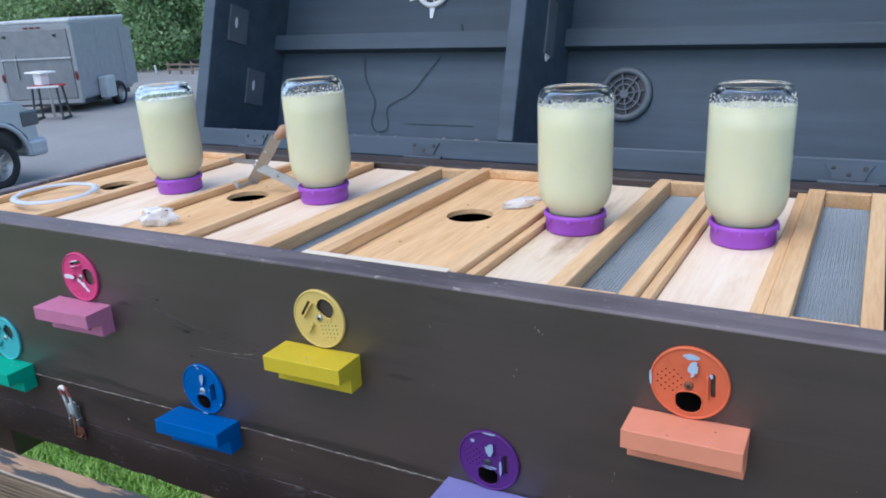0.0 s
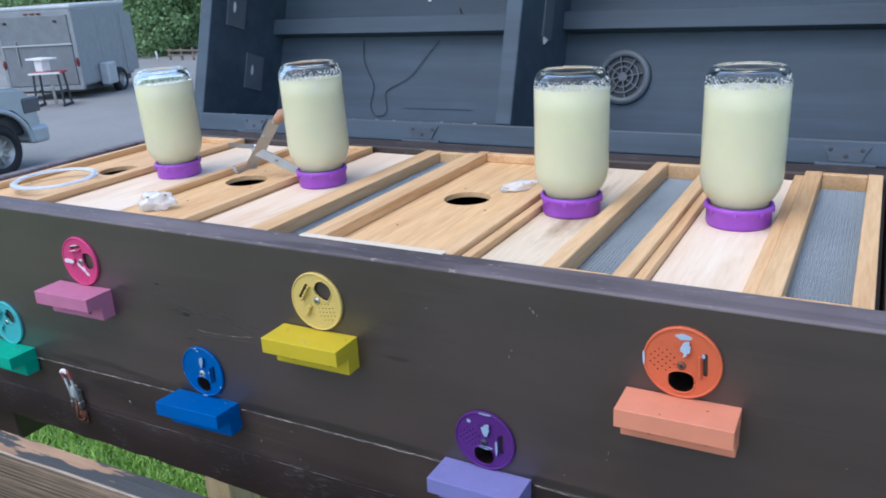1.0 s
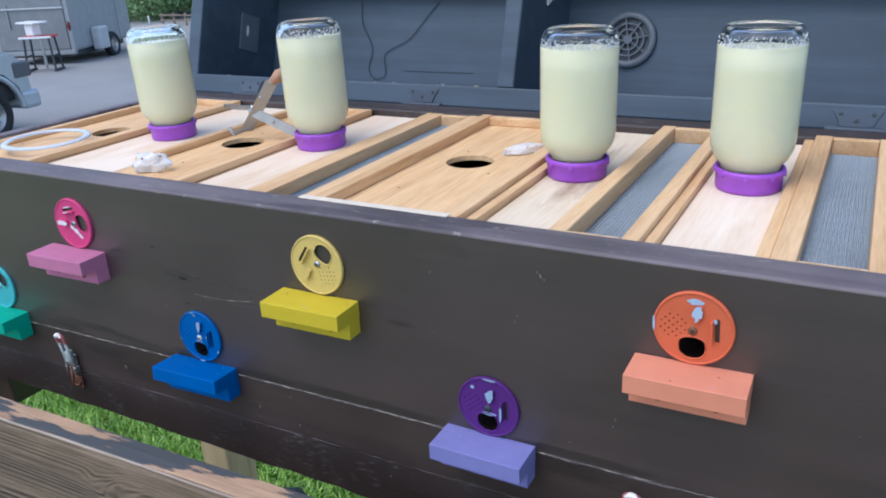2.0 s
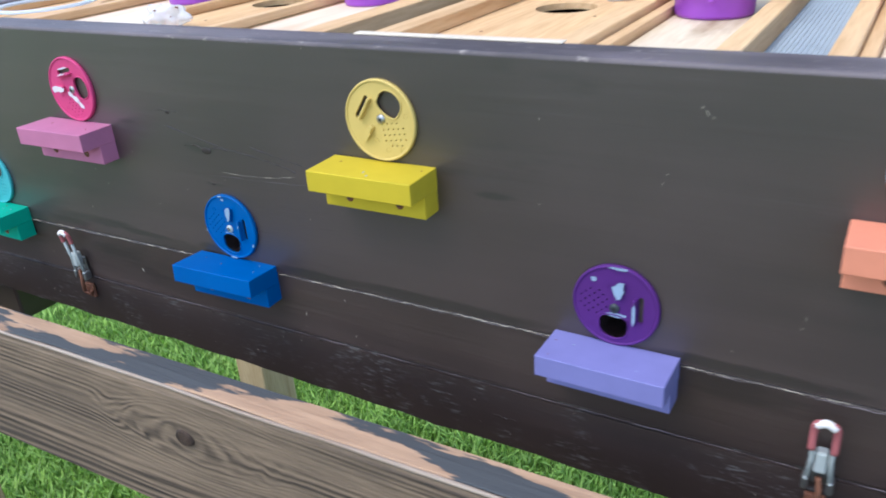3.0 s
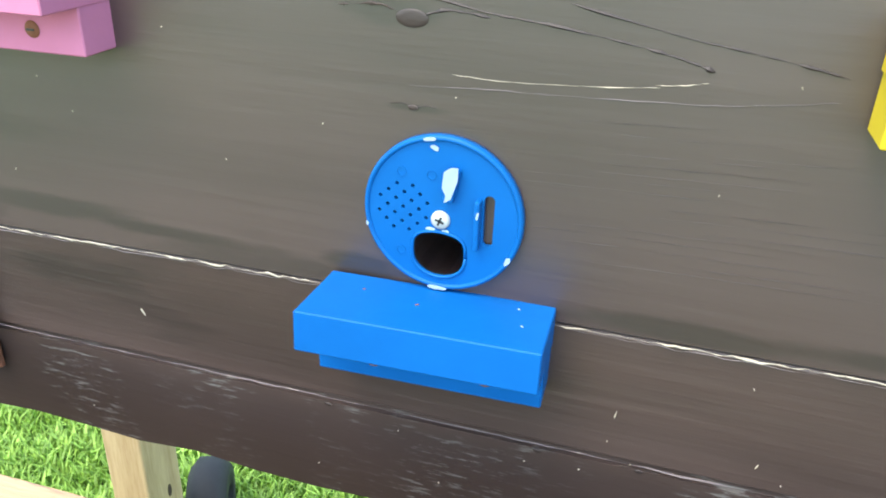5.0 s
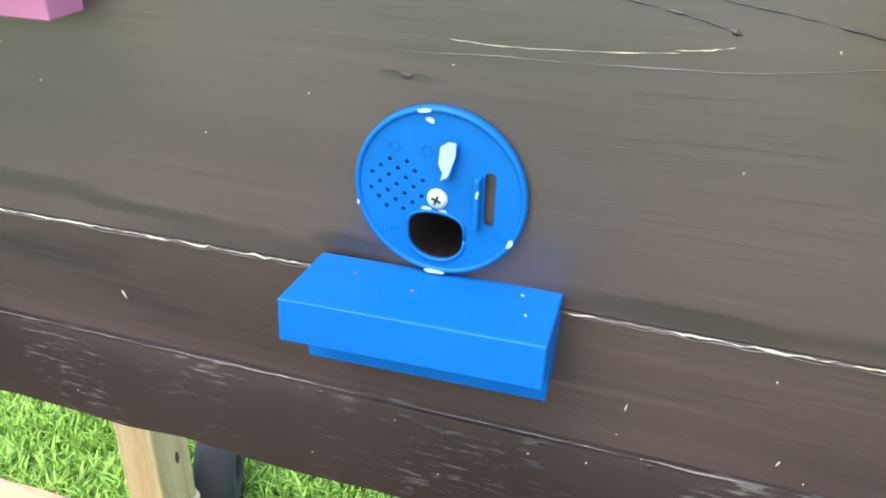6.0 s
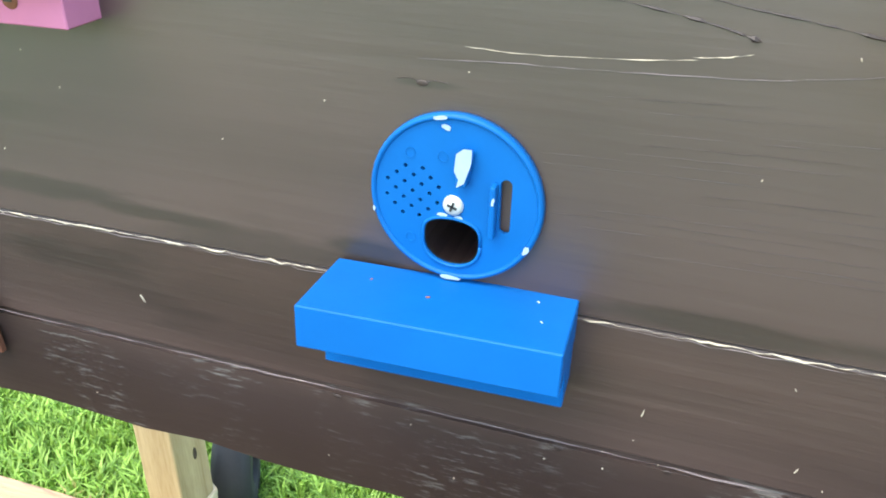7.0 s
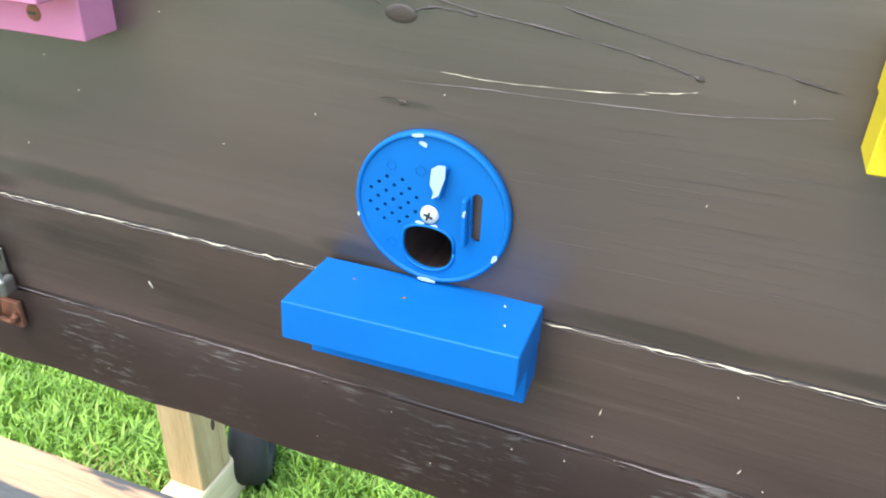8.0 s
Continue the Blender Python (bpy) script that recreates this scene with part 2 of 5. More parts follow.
RAIL_FACE = wood("weathered_rail", (0.255, 0.180, 0.118), (0.014, 0.010, 0.007), 0, 0.8, 55, 22, 1.2, (0.060, 0.044, 0.032), 0.46, ring_mix=0.30, along=0.06, wave=38.0, eyes=((0.018, -0.061, 0.075), (-0.42, -0.10, 0.05)), stain_stretch=0.2, stain_scale=16, stain_soft=0.40)
RAIL_KNOT = wood("rail_knot", (0.075, 0.045, 0.03), (0.012, 0.009, 0.008), 2, 0.8, 60, 30, 0.8)
RAIL_TOP = wood("flaking_rail_top", (0.46, 0.295, 0.185), (0.27, 0.160, 0.098), 0, 0.75, 40, 14, 1.0, (0.060, 0.064, 0.068), 0.485, stain_stretch=0.17, stain_scale=27, stain_soft=0.025)
RAIL_EDGE = wood("bare_rail_edge", (0.42, 0.34, 0.27), (0.26, 0.19, 0.14), 0, 0.8, 60, 9, 0.6)
STEEL = plain("dull_steel", (0.40, 0.40, 0.40), 0.42, 1.0, 0.12, 60)
RUST = plain("rusty_steel", (0.22, 0.09, 0.05), 0.75, 0.3, 0.35, 90, 0.4)
RED_ENAMEL = plain("red_enamel", (0.34, 0.10, 0.105), 0.45, 0, 0.25, 90)
WHITE_ENAMEL = plain("worn_white_enamel", (0.72, 0.68, 0.66), 0.5, 0, 0.15, 90)
HINGE = painted_wood("slate_hinge_paint", (0.055, 0.074, 0.098), 0, 0.4, (0.3, 0.3, 0.3), 0.72)
BLACK_METAL = painted_wood("black_hinge_paint", (0.030, 0.038, 0.048), 0, 0.4, (0.3, 0.3, 0.3), 0.72)
BLACK_PLASTIC = plain("black_plastic", (0.022, 0.026, 0.032), 0.4, 0, 0.2)
GREY_PLASTIC = plain("grey_plastic", (0.10, 0.12, 0.14), 0.45, 0, 0.15)
WHITE_PLASTIC = plain("white_plastic", (0.75, 0.76, 0.76), 0.35, 0, 0.06)
RUBBER = plain("black_rubber", (0.010, 0.011, 0.013), 0.75, 0, 0.3, 60, 0.3)
PURPLE = plain("purple_plastic", (0.32, 0.072, 0.50), 0.38, 0, 0.10, 60, 0.05)
GLASS = glassy("clear_glass", ior=1.24)
SYRUP = plain("cloudy_syrup", (0.85, 0.835, 0.595), 0.25, 0, 0.03, 12, 0.0)
sb = SYRUP.node_tree.nodes["Principled BSDF"]
sb.inputs["Subsurface Weight"].default_value, sb.inputs["Subsurface Radius"].default_value = 0.6, (0.02, 0.018, 0.01)
CLEAR_PLASTIC = glassy("cloudy_clear_plastic", (0.95, 0.95, 0.94), 0.25, 1.25, 0.5)
MILKY = glassy("milky_plastic_ring", (0.86, 0.91, 0.96), 0.35, 1.4, 0.6)
WIRE_STEEL = plain("galvanised_wire", (0.26, 0.31, 0.36), 0.45, 0.4, 0.1)
# box wood coloured near black: the shade inside is part of the colour
SHADED_INSIDE = plain("shaded_hive_inside", (0.022, 0.016, 0.012), 0.9, 0, 0.3, 60)
# near-black colour that stands in for shade under the wire cloth
SHADE_BELOW_MESH = plain("shade_below_mesh", (0.005, 0.006, 0.008), 0.8, 0, 0.2, 80)

PAINTS = {
    "blue": ((0.0003, 0.090, 0.31), (0.0003, 0.086, 0.31)),
    "yellow": ((0.58, 0.43, 0.135), (0.52, 0.395, 0.030)),
    "pink": ((0.56, 0.062, 0.18), (0.46, 0.165, 0.275)),
    "purple": ((0.085, 0.023, 0.16), (0.182, 0.178, 0.395)),
    "orange": ((0.60, 0.13, 0.06), (0.66, 0.245, 0.15)),
    "teal": ((0.075, 0.40, 0.43), (0.012, 0.33, 0.22)),
}
CHIP = plain("bare_white_chip", (0.26, 0.35, 0.48), 0.5, 0, 0.1, 200)


# ---- mesh helpers ----
def part(name, bm, material, parent=None, label="", smooth=False, at=None):
    me = bpy.data.meshes.new(name)
    bmesh.ops.recalc_face_normals(bm, faces=bm.faces[:])
    if smooth:
        for f in bm.faces:
            f.smooth = True
    bm.to_mesh(me)
    bm.free()
    me.materials.append(material)
    ob = new(name, me)
    if parent is not None:
        ob.parent = parent
    if at is not None:
        ob.matrix_basis = at
    if label:
        tagged(ob, label)
    return ob


def thing(name, m, label, category, group="", kind=""):
    ob = new(name)
    ob.empty_display_size = 0.05
    ob.matrix_basis = m
    return tagged(ob, label, category, group, kind)


def add_box(bm, x0, x1, y0, y1, z0, z1, bevel=0.0, seg=2, m=None):
    vs = [bm.verts.new((x, y, z)) for x in (x0, x1) for y in (y0, y1) for z in (z0, z1)]
    fs = [bm.faces.new([vs[i] for i in q]) for q in ((0, 1, 3, 2), (4, 6, 7, 5), (0, 4, 5, 1), (2, 3, 7, 6), (0, 2, 6, 4), (1, 5, 7, 3))]
    if bevel:
        es = list({e for f in fs for e in f.edges})
        r = bmesh.ops.bevel(bm, geom=es, offset=bevel, segments=seg, affect='EDGES', profile=0.5)
        vs = list({v for f in r["faces"] for v in f.verts} | {v for v in vs if v.is_valid})
    if m is not None:
        bmesh.ops.transform(bm, matrix=m, verts=[v for v in vs if v.is_valid])
    return bm


def box(x0, x1, y0, y1, z0, z1, bevel=0.0, seg=2, m=None):
    return add_box(bmesh.new(), x0, x1, y0, y1, z0, z1, bevel, seg, m)


def lathe(profile, n=40, bm=None, m=None, close=False):
    """Turns (r, z) points round the z axis."""
    bm = bm or bmesh.new()
    rings = []
    for r, z in profile:
        if r < 1e-6:
            rings.append([bm.verts.new((0, 0, z))])
        else:
            rings.append([bm.verts.new((r * math.cos(2 * math.pi * i / n), r * math.sin(2 * math.pi * i / n), z)) for i in range(n)])
    pairs = list(zip(rings, rings[1:])) + ([(rings[-1], rings[0])] if close else [])
    for a, c in pairs:
        for i in range(n):
            j = (i + 1) % n
            if len(a) == 1 and len(c) == 1:
                continue
            if len(a) == 1:
                bm.faces.new((a[0], c[i], c[j]))
            elif len(c) == 1:
                bm.faces.new((a[i], a[j], c[0]))
            else:
                bm.faces.new((a[i], a[j], c[j], c[i]))
    if m is not None:
        bmesh.ops.transform(bm, matrix=m, verts=[v for r in rings for v in r])
    return bm


def tube(points, r, n=8, bm=None):
    """A round bar or cable along a line of points."""
    bm = bm or bmesh.new()
    pts = [Vector(p) for p in points]
    rings = []
    for i, p in enumerate(pts):
        d = (pts[min(i + 1, len(pts) - 1)] - pts[max(i - 1, 0)]).normalized()
        a = d.orthogonal().normalized() if i == 0 else (rings[-1][1] - d * rings[-1][1].dot(d)).normalized()
        c = d.cross(a)
        rr = r[i] if isinstance(r, (list, tuple)) else r
        rings.append(([bm.verts.new(p + rr * (math.cos(2 * math.pi * k / n) * a + math.sin(2 * math.pi * k / n) * c)) for k in range(n)], a))
    for (u, _), (v, _) in zip(rings, rings[1:]):
        for k in range(n):
            bm.faces.new((u[k], u[(k + 1) % n], v[(k + 1) % n], v[k]))
    bm.faces.new(rings[0][0][::-1])
    bm.faces.new(rings[-1][0])
    return bm


def circle(cx, cy, r, n=24, ry=None):
    return [(cx + r * math.cos(2 * math.pi * i / n), cy + (ry or r) * math.sin(2 * math.pi * i / n)) for i in range(n)]


def slab(outline, holes, depth, m):
    """A flat piece of the given outline with real holes, thick along its local z; m sets it up."""
    bm = bmesh.new()
    es = []
    for loop in [outline, *holes]:
        vs = [bm.verts.new((x, y, 0)) for x, y in loop]
        es += [bm.edges.new((vs[i], vs[(i + 1) % len(vs)])) for i in range(len(vs))]
    bmesh.ops.triangle_fill(bm, use_beauty=True, use_dissolve=False, edges=es)
    r = bmesh.ops.extrude_face_region(bm, geom=bm.faces[:])
    bmesh.ops.translate(bm, vec=(0, 0, depth), verts=[v for v in r["geom"] if isinstance(v, bmesh.types.BMVert)])
    bmesh.ops.transform(bm, matrix=m, verts=bm.verts[:])
    return bm


def spline(pts, n=8):
    """Smooth points through a few given ones."""
    P = [Vector(p) for p in pts]
    P = [2 * P[0] - P[1], *P, 2 * P[-1] - P[-2]]
    out = []
    for i in range(1, len(P) - 2):
        for k in range(n):
            t = k / n
            out.append(0.5 * (2 * P[i] + (P[i + 1] - P[i - 1]) * t + (2 * P[i - 1] - 5 * P[i] + 4 * P[i + 1] - P[i + 2]) * t * t
                              + (3 * P[i] - P[i - 1] - 3 * P[i + 1] + P[i + 2]) * t ** 3))
    return [*out, P[-2]]


FRONT = pose(0, 0, 0, 90)     # local (x, y, z) -> world (x, -z, y): faces the camera side


# ---- ground, lot and distance ----
def ground_material():
    m, nd, ln, b = nodes_of("lawn_soil")
    v = coords(nd, ln, (1, 1, 1), False)
    c = ramp(nd, [(0.3, (0.05, 0.10, 0.018)), (0.55, (0.11, 0.21, 0.036)), (0.75, (0.18, 0.28, 0.06))])
    ln.new(noise_tex(nd, ln, v, 9, 8, 0.7), c.inputs[0])
    ln.new(c.outputs[0], b.inputs["Base Color"])
    b.inputs["Roughness"].default_value = 0.95
    bump(nd, ln, b, noise_tex(nd, ln, v, 60, 6), 0.8, 0.02)
    return m


def asphalt_material():
    m, nd, ln, b = nodes_of("worn_asphalt")
    v = coords(nd, ln, (1, 1, 1), False)
    c = ramp(nd, [(0.3, (0.19, 0.19, 0.186)), (0.7, (0.27, 0.27, 0.264))])
    ln.new(noise_tex(nd, ln, v, 0.5, 6), c.inputs[0])
    c2 = ramp(nd, [(0.35, (0.15, 0.15, 0.148)), (0.65, (0.31, 0.31, 0.30))])
    ln.new(noise_tex(nd, ln, v, 55, 4), c2.inputs[0])
    ln.new(mix(nd, ln, 0.4, c.outputs[0], c2.outputs[0]), b.inputs["Base Color"])
    b.inputs["Roughness"].default_value = 0.85
    bump(nd, ln, b, noise_tex(nd, ln, v, 90, 4), 0.5, 0.01)
    return m


def leaf_material(name, lo, hi):
    m, nd, ln, b = nodes_of(name)
    g = nd.new("ShaderNodeNewGeometry")
    c = ramp(nd, [(0.0, lo), (0.7, hi), (1.0, tuple(min(1, x * 1.3) for x in hi))])
    ln.new(g.outputs["Random Per Island"], c.inputs[0])
    ln.new(c.outputs[0], b.inputs["Base Color"])
    b.inputs["Roughness"].default_value = 0.55
    t, ms = nd.new("ShaderNodeBsdfTranslucent"), nd.new("ShaderNodeMixShader")
    ms.inputs[0].default_value = 0.4
    ln.new(c.outputs[0], t.inputs[0])
    ln.new(b.outputs[0], ms.inputs[1])
    ln.new(t.outputs[0], ms.inputs[2])
    ln.new(ms.outputs[0], nd["Material Output"].inputs[0])
    return m


bm = bmesh.new()
bm.faces.new([bm.verts.new(p) for p in ((-1500, -1500, 0), (1500, -1500, 0), (1500, 1500, 0), (-1500, 1500, 0))])
tagged(part("ground", bm, ground_material()), "short green lawn running out to the fields", "ground", kind="structure")
bm = bmesh.new()
top = [(-60, 3.6), (-4.6, 3.6), (-2.2, 4.4), (8, 6.0), (30, 8), (30, 26), (-20, 24.5), (-60, 27)]
slab_bm = slab(top, [], 0.03, pose(0, 0, 0.0))
tagged(part("pavement", slab_bm, asphalt_material()), "worn grey asphalt of a parking lot", "pavement", kind="structure")


def blades(name, n, area, height, mat, label, mid_xy, spread):
    """Grass: bent three-point blades in one mesh."""
    rng = np.random.default_rng(7)
    x = rng.uniform(area[0], area[1], n)
    y = rng.uniform(area[2], area[3], n)
    keep = rng.random(n) < np.clip(1.6 - np.hypot((x - mid_xy[0]) / spread[0], (y - mid_xy[1]) / spread[1]), 0, 1)
    x, y = x[keep], y[keep]
    n = len(x)
    clump = 0.55 + 0.45 * np.sin(x * 9 + np.sin(y * 7) * 2) * np.sin(y * 11 + np.cos(x * 5) * 2)
    h = height * rng.uniform(0.5, 1.25, n) * (0.7 + 0.6 * clump)
    a = rng.uniform(0, 2 * np.pi, n)
    lean = rng.uniform(0.15, 1.0, n) * h
    w = rng.uniform(0.002, 0.008, n)
    dx, dy = np.cos(a), np.sin(a)
    base = np.stack([x, y, np.zeros(n)], 1)
    side = np.stack([-dy * w, dx * w, np.zeros(n)], 1)
    mid = base + np.stack([dx * lean * 0.3, dy * lean * 0.3, h * 0.6], 1)
    tip = base + np.stack([dx * lean, dy * lean, h], 1)
    verts = np.stack([base - side, base + side, mid + side * 0.8, mid - side * 0.8, tip], 1).reshape(-1, 3)
    i = np.arange(n) * 5
    quads = np.stack([i, i + 1, i + 2, i + 3], 1).tolist()
    tris = np.stack([i + 3, i + 2, i + 4], 1).tolist()
    me = bpy.data.meshes.new(name)
    me.from_pydata(verts.tolist(), [], quads + tris)
    me.materials.append(mat)
    return tagged(new(name, me), label, "grass", kind="stuff")


GRASS = leaf_material("grass_blade", (0.13, 0.25, 0.042), (0.34, 0.53, 0.11))
DRY = leaf_material("dry_grass_blade", (0.30, 0.24, 0.09), (0.42, 0.36, 0.14))
blades("grass", 210000, (-5.2, 2.2, -0.1, 3.5), 0.062, GRASS, "lush bright green lawn grass under the cabinet", (-1.2, 1.2), (2.0, 1.5))
blades("dry_grass", 2600, (-1.75, -1.05, 0.55, 1.15), 0.06, DRY, "patch of dry yellow grass by the post", (-1.4, 0.85), (0.25, 0.22))


def leaves(n, blobs, size, seed):
    """Leaf clumps: bent quads scattered in the shells of several uneven lobes."""
    rng = np.random.default_rng(seed)
    pts = []
    for cx, cy, cz, r in blobs:
        k = max(20, int(n * r ** 2 / sum(b[3] ** 2 for b in blobs)))
        d = rng.normal(size=(k, 3))
        d /= np.linalg.norm(d, axis=1)[:, None]
        rr = r * (0.55 + 0.55 * rng.random(k) ** 0.6) * (1 + 0.22 * np.sin(d[:, 0] * 7 + cx) * np.sin(d[:, 2] * 6 + cy))
        pts.append(np.array([cx, cy, cz]) + d * rr[:, None] * np.array([1, 1, 0.85]))
    p = np.concatenate(pts)
    k = len(p)
    u = rng.normal(size=(k, 3))
    u /= np.linalg.norm(u, axis=1)[:, None]
    v = np.cross(u, rng.normal(size=(k, 3)))
    v /= np.linalg.norm(v, axis=1)[:, None]
    s = size * rng.uniform(0.5, 1.3, k)[:, None]
    verts = np.stack([p - u * s, p - v * s * 0.5, p + u * s, p + v * s * 0.5], 1).reshape(-1, 3)
    i = np.arange(k) * 4
    return verts.tolist(), np.stack([i, i + 1, i + 2, i + 3], 1).tolist()


def tree(x, y, h, spread, seed, mat, label, trunk_h=None):
    rng = random.Random(seed)
    ob = thing("tree", pose(x, y, 0), label, "tree")
    th = trunk_h or h * 0.3
    tb = tube([(0, 0, -0.1), (0.05, 0.02, th * 0.6), (0.1, 0.0, th), (0.2, 0.1, h * 0.7)], [0.16 * h / 6, 0.12 * h / 6, 0.10 * h / 6, 0.03], 8)
    blobs = []
    for k in range(9):
        a = rng.uniform(0, 6.28)
        d = rng.uniform(0.1, 0.75) * spread
        z = rng.uniform(th * 0.7, h * 0.86)
        r = spread * rng.uniform(0.35, 0.6)
        blobs.append((d * math.cos(a), d * math.sin(a), max(z, r * 0.7), r))
        tube([(0.08, 0, th * 0.8), (d * math.cos(a) * 0.5, d * math.sin(a) * 0.5, (th + z) / 2), (d * math.cos(a), d * math.sin(a), z)], [0.05, 0.035, 0.015], 6, tb)
    part("trunk", tb, BARK, ob, smooth=True)
    vs, fs = leaves(13000, blobs, 0.045 * h ** 0.5, seed)
    me = bpy.data.meshes.new("crown")
    me.from_pydata(vs, [], fs)
    me.materials.append(mat)
    new("crown", me).parent = ob
    return ob


BARK = plain("bark", (0.10, 0.075, 0.055), 0.9, 0, 0.35, 20, 0.8)
# leaf colours lightened for distance haze, the farthest also greyed by it
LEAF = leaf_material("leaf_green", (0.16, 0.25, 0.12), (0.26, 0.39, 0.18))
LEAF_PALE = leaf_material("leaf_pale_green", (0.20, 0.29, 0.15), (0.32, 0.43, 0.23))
LEAF_HAZED = leaf_material("leaf_hazed", (0.24, 0.31, 0.25), (0.36, 0.44, 0.34))
# bushes at the lot's edge, taller trees behind, all seen past the open lid's side
for k, (tx, ty, th, ts, mt, lb) in enumerate((
        (-24.0, 21.5, 4.4, 2.3, LEAF, "dense green shrub at the edge of the lot"),
        (-26.5, 22.5, 5.2, 2.6, LEAF_PALE, "pale green shrub behind the trailer"),
        (-22.0, 24.0, 3.6, 2.4, LEAF, "low dark green shrub by the road"),
        (-29.5, 22.0, 5.4, 2.8, LEAF, "dense green shrub behind the trailer"),
        (-33.0, 23.5, 6.0, 3.0, LEAF_PALE, "leafy green tree behind the trailer"),
        (-29.0, 29.0, 7.5, 3.6, LEAF_PALE, "leafy green tree behind the shrubs"),
        (-24.5, 32.0, 8.0, 3.8, LEAF, "tall leafy tree behind the shrubs"),
        (-36.5, 28.0, 8.2, 3.8, LEAF, "tall leafy tree beyond the lot"),
        (-34.0, 38.0, 11.0, 5.0, LEAF_HAZED, "distant hazy green tree beyond the lot"),
        (-45.0, 36.0, 11.0, 5.5, LEAF_HAZED, "distant hazy green tree beyond the lot"),
        (-26.0, 44.0, 11.5, 5.2, LEAF_HAZED, "distant hazy green tree beyond the lot"),
        (-52.0, 30.0, 9.5, 5.0, LEAF_HAZED, "distant hazy green tree beyond the lot"))):
    tree(tx, ty, th, ts, 40 + k, mt, lb, 0.8 if k < 4 else None)
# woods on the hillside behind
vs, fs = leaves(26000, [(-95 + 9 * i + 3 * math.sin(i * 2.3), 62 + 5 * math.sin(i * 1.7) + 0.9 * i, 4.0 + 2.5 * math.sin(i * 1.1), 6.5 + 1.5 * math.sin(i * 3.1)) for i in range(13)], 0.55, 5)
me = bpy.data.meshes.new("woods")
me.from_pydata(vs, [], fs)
me.materials.append(LEAF_HAZED)
tagged(new("woods", me), "far hazy green woods on the rise", "woods", kind="stuff")


# the lot as seen from the deck's corner: swings and draws a plan position round it
def lot(x, y, near=1.0, swing=-0.68):
    v = Matrix.Rotation(radians(swing), 2) @ Vector((x - 0.79, y + 0.70)) * near
    return v.x + 0.79, v.y - 0.70


# ---- cargo trailer ----
def wheel(parent, x, y, z, r, w, rot, tyre_label="black rubber tyre"):
    """A wheel with its axle along local y."""
    t = lathe([(r * 0.62, -w / 2), (r * 0.9, -w / 2), (r, -w * 0.32), (r, w * 0.32), (r * 0.9, w / 2), (r * 0.62, w / 2)], 36, close=True)
    wh = part("tyre", t, RUBBER, parent, tyre_label, True, pose(x, y, z, 90, 0, 0) if rot is None else rot)
    bm = lathe([(0, w * 0.18), (r * 0.2, w * 0.24), (r * 0.5, w * 0.1), (r * 0.62, w * 0.4), (r * 0.66, w * 0.42), (r * 0.62, -w * 0.4), (0, -w * 0.2)], 30)
    for k in range(10):
        a = k * math.pi / 5
        add_box(bm, r * 0.18, r * 0.56, -r * 0.04, r * 0.04, w * 0.12, w * 0.22, 0.0, m=Matrix.Rotation(a, 4, 'Z'))
    part("rim", bm, STEEL, wh, "silver spoked rim")
    return wh


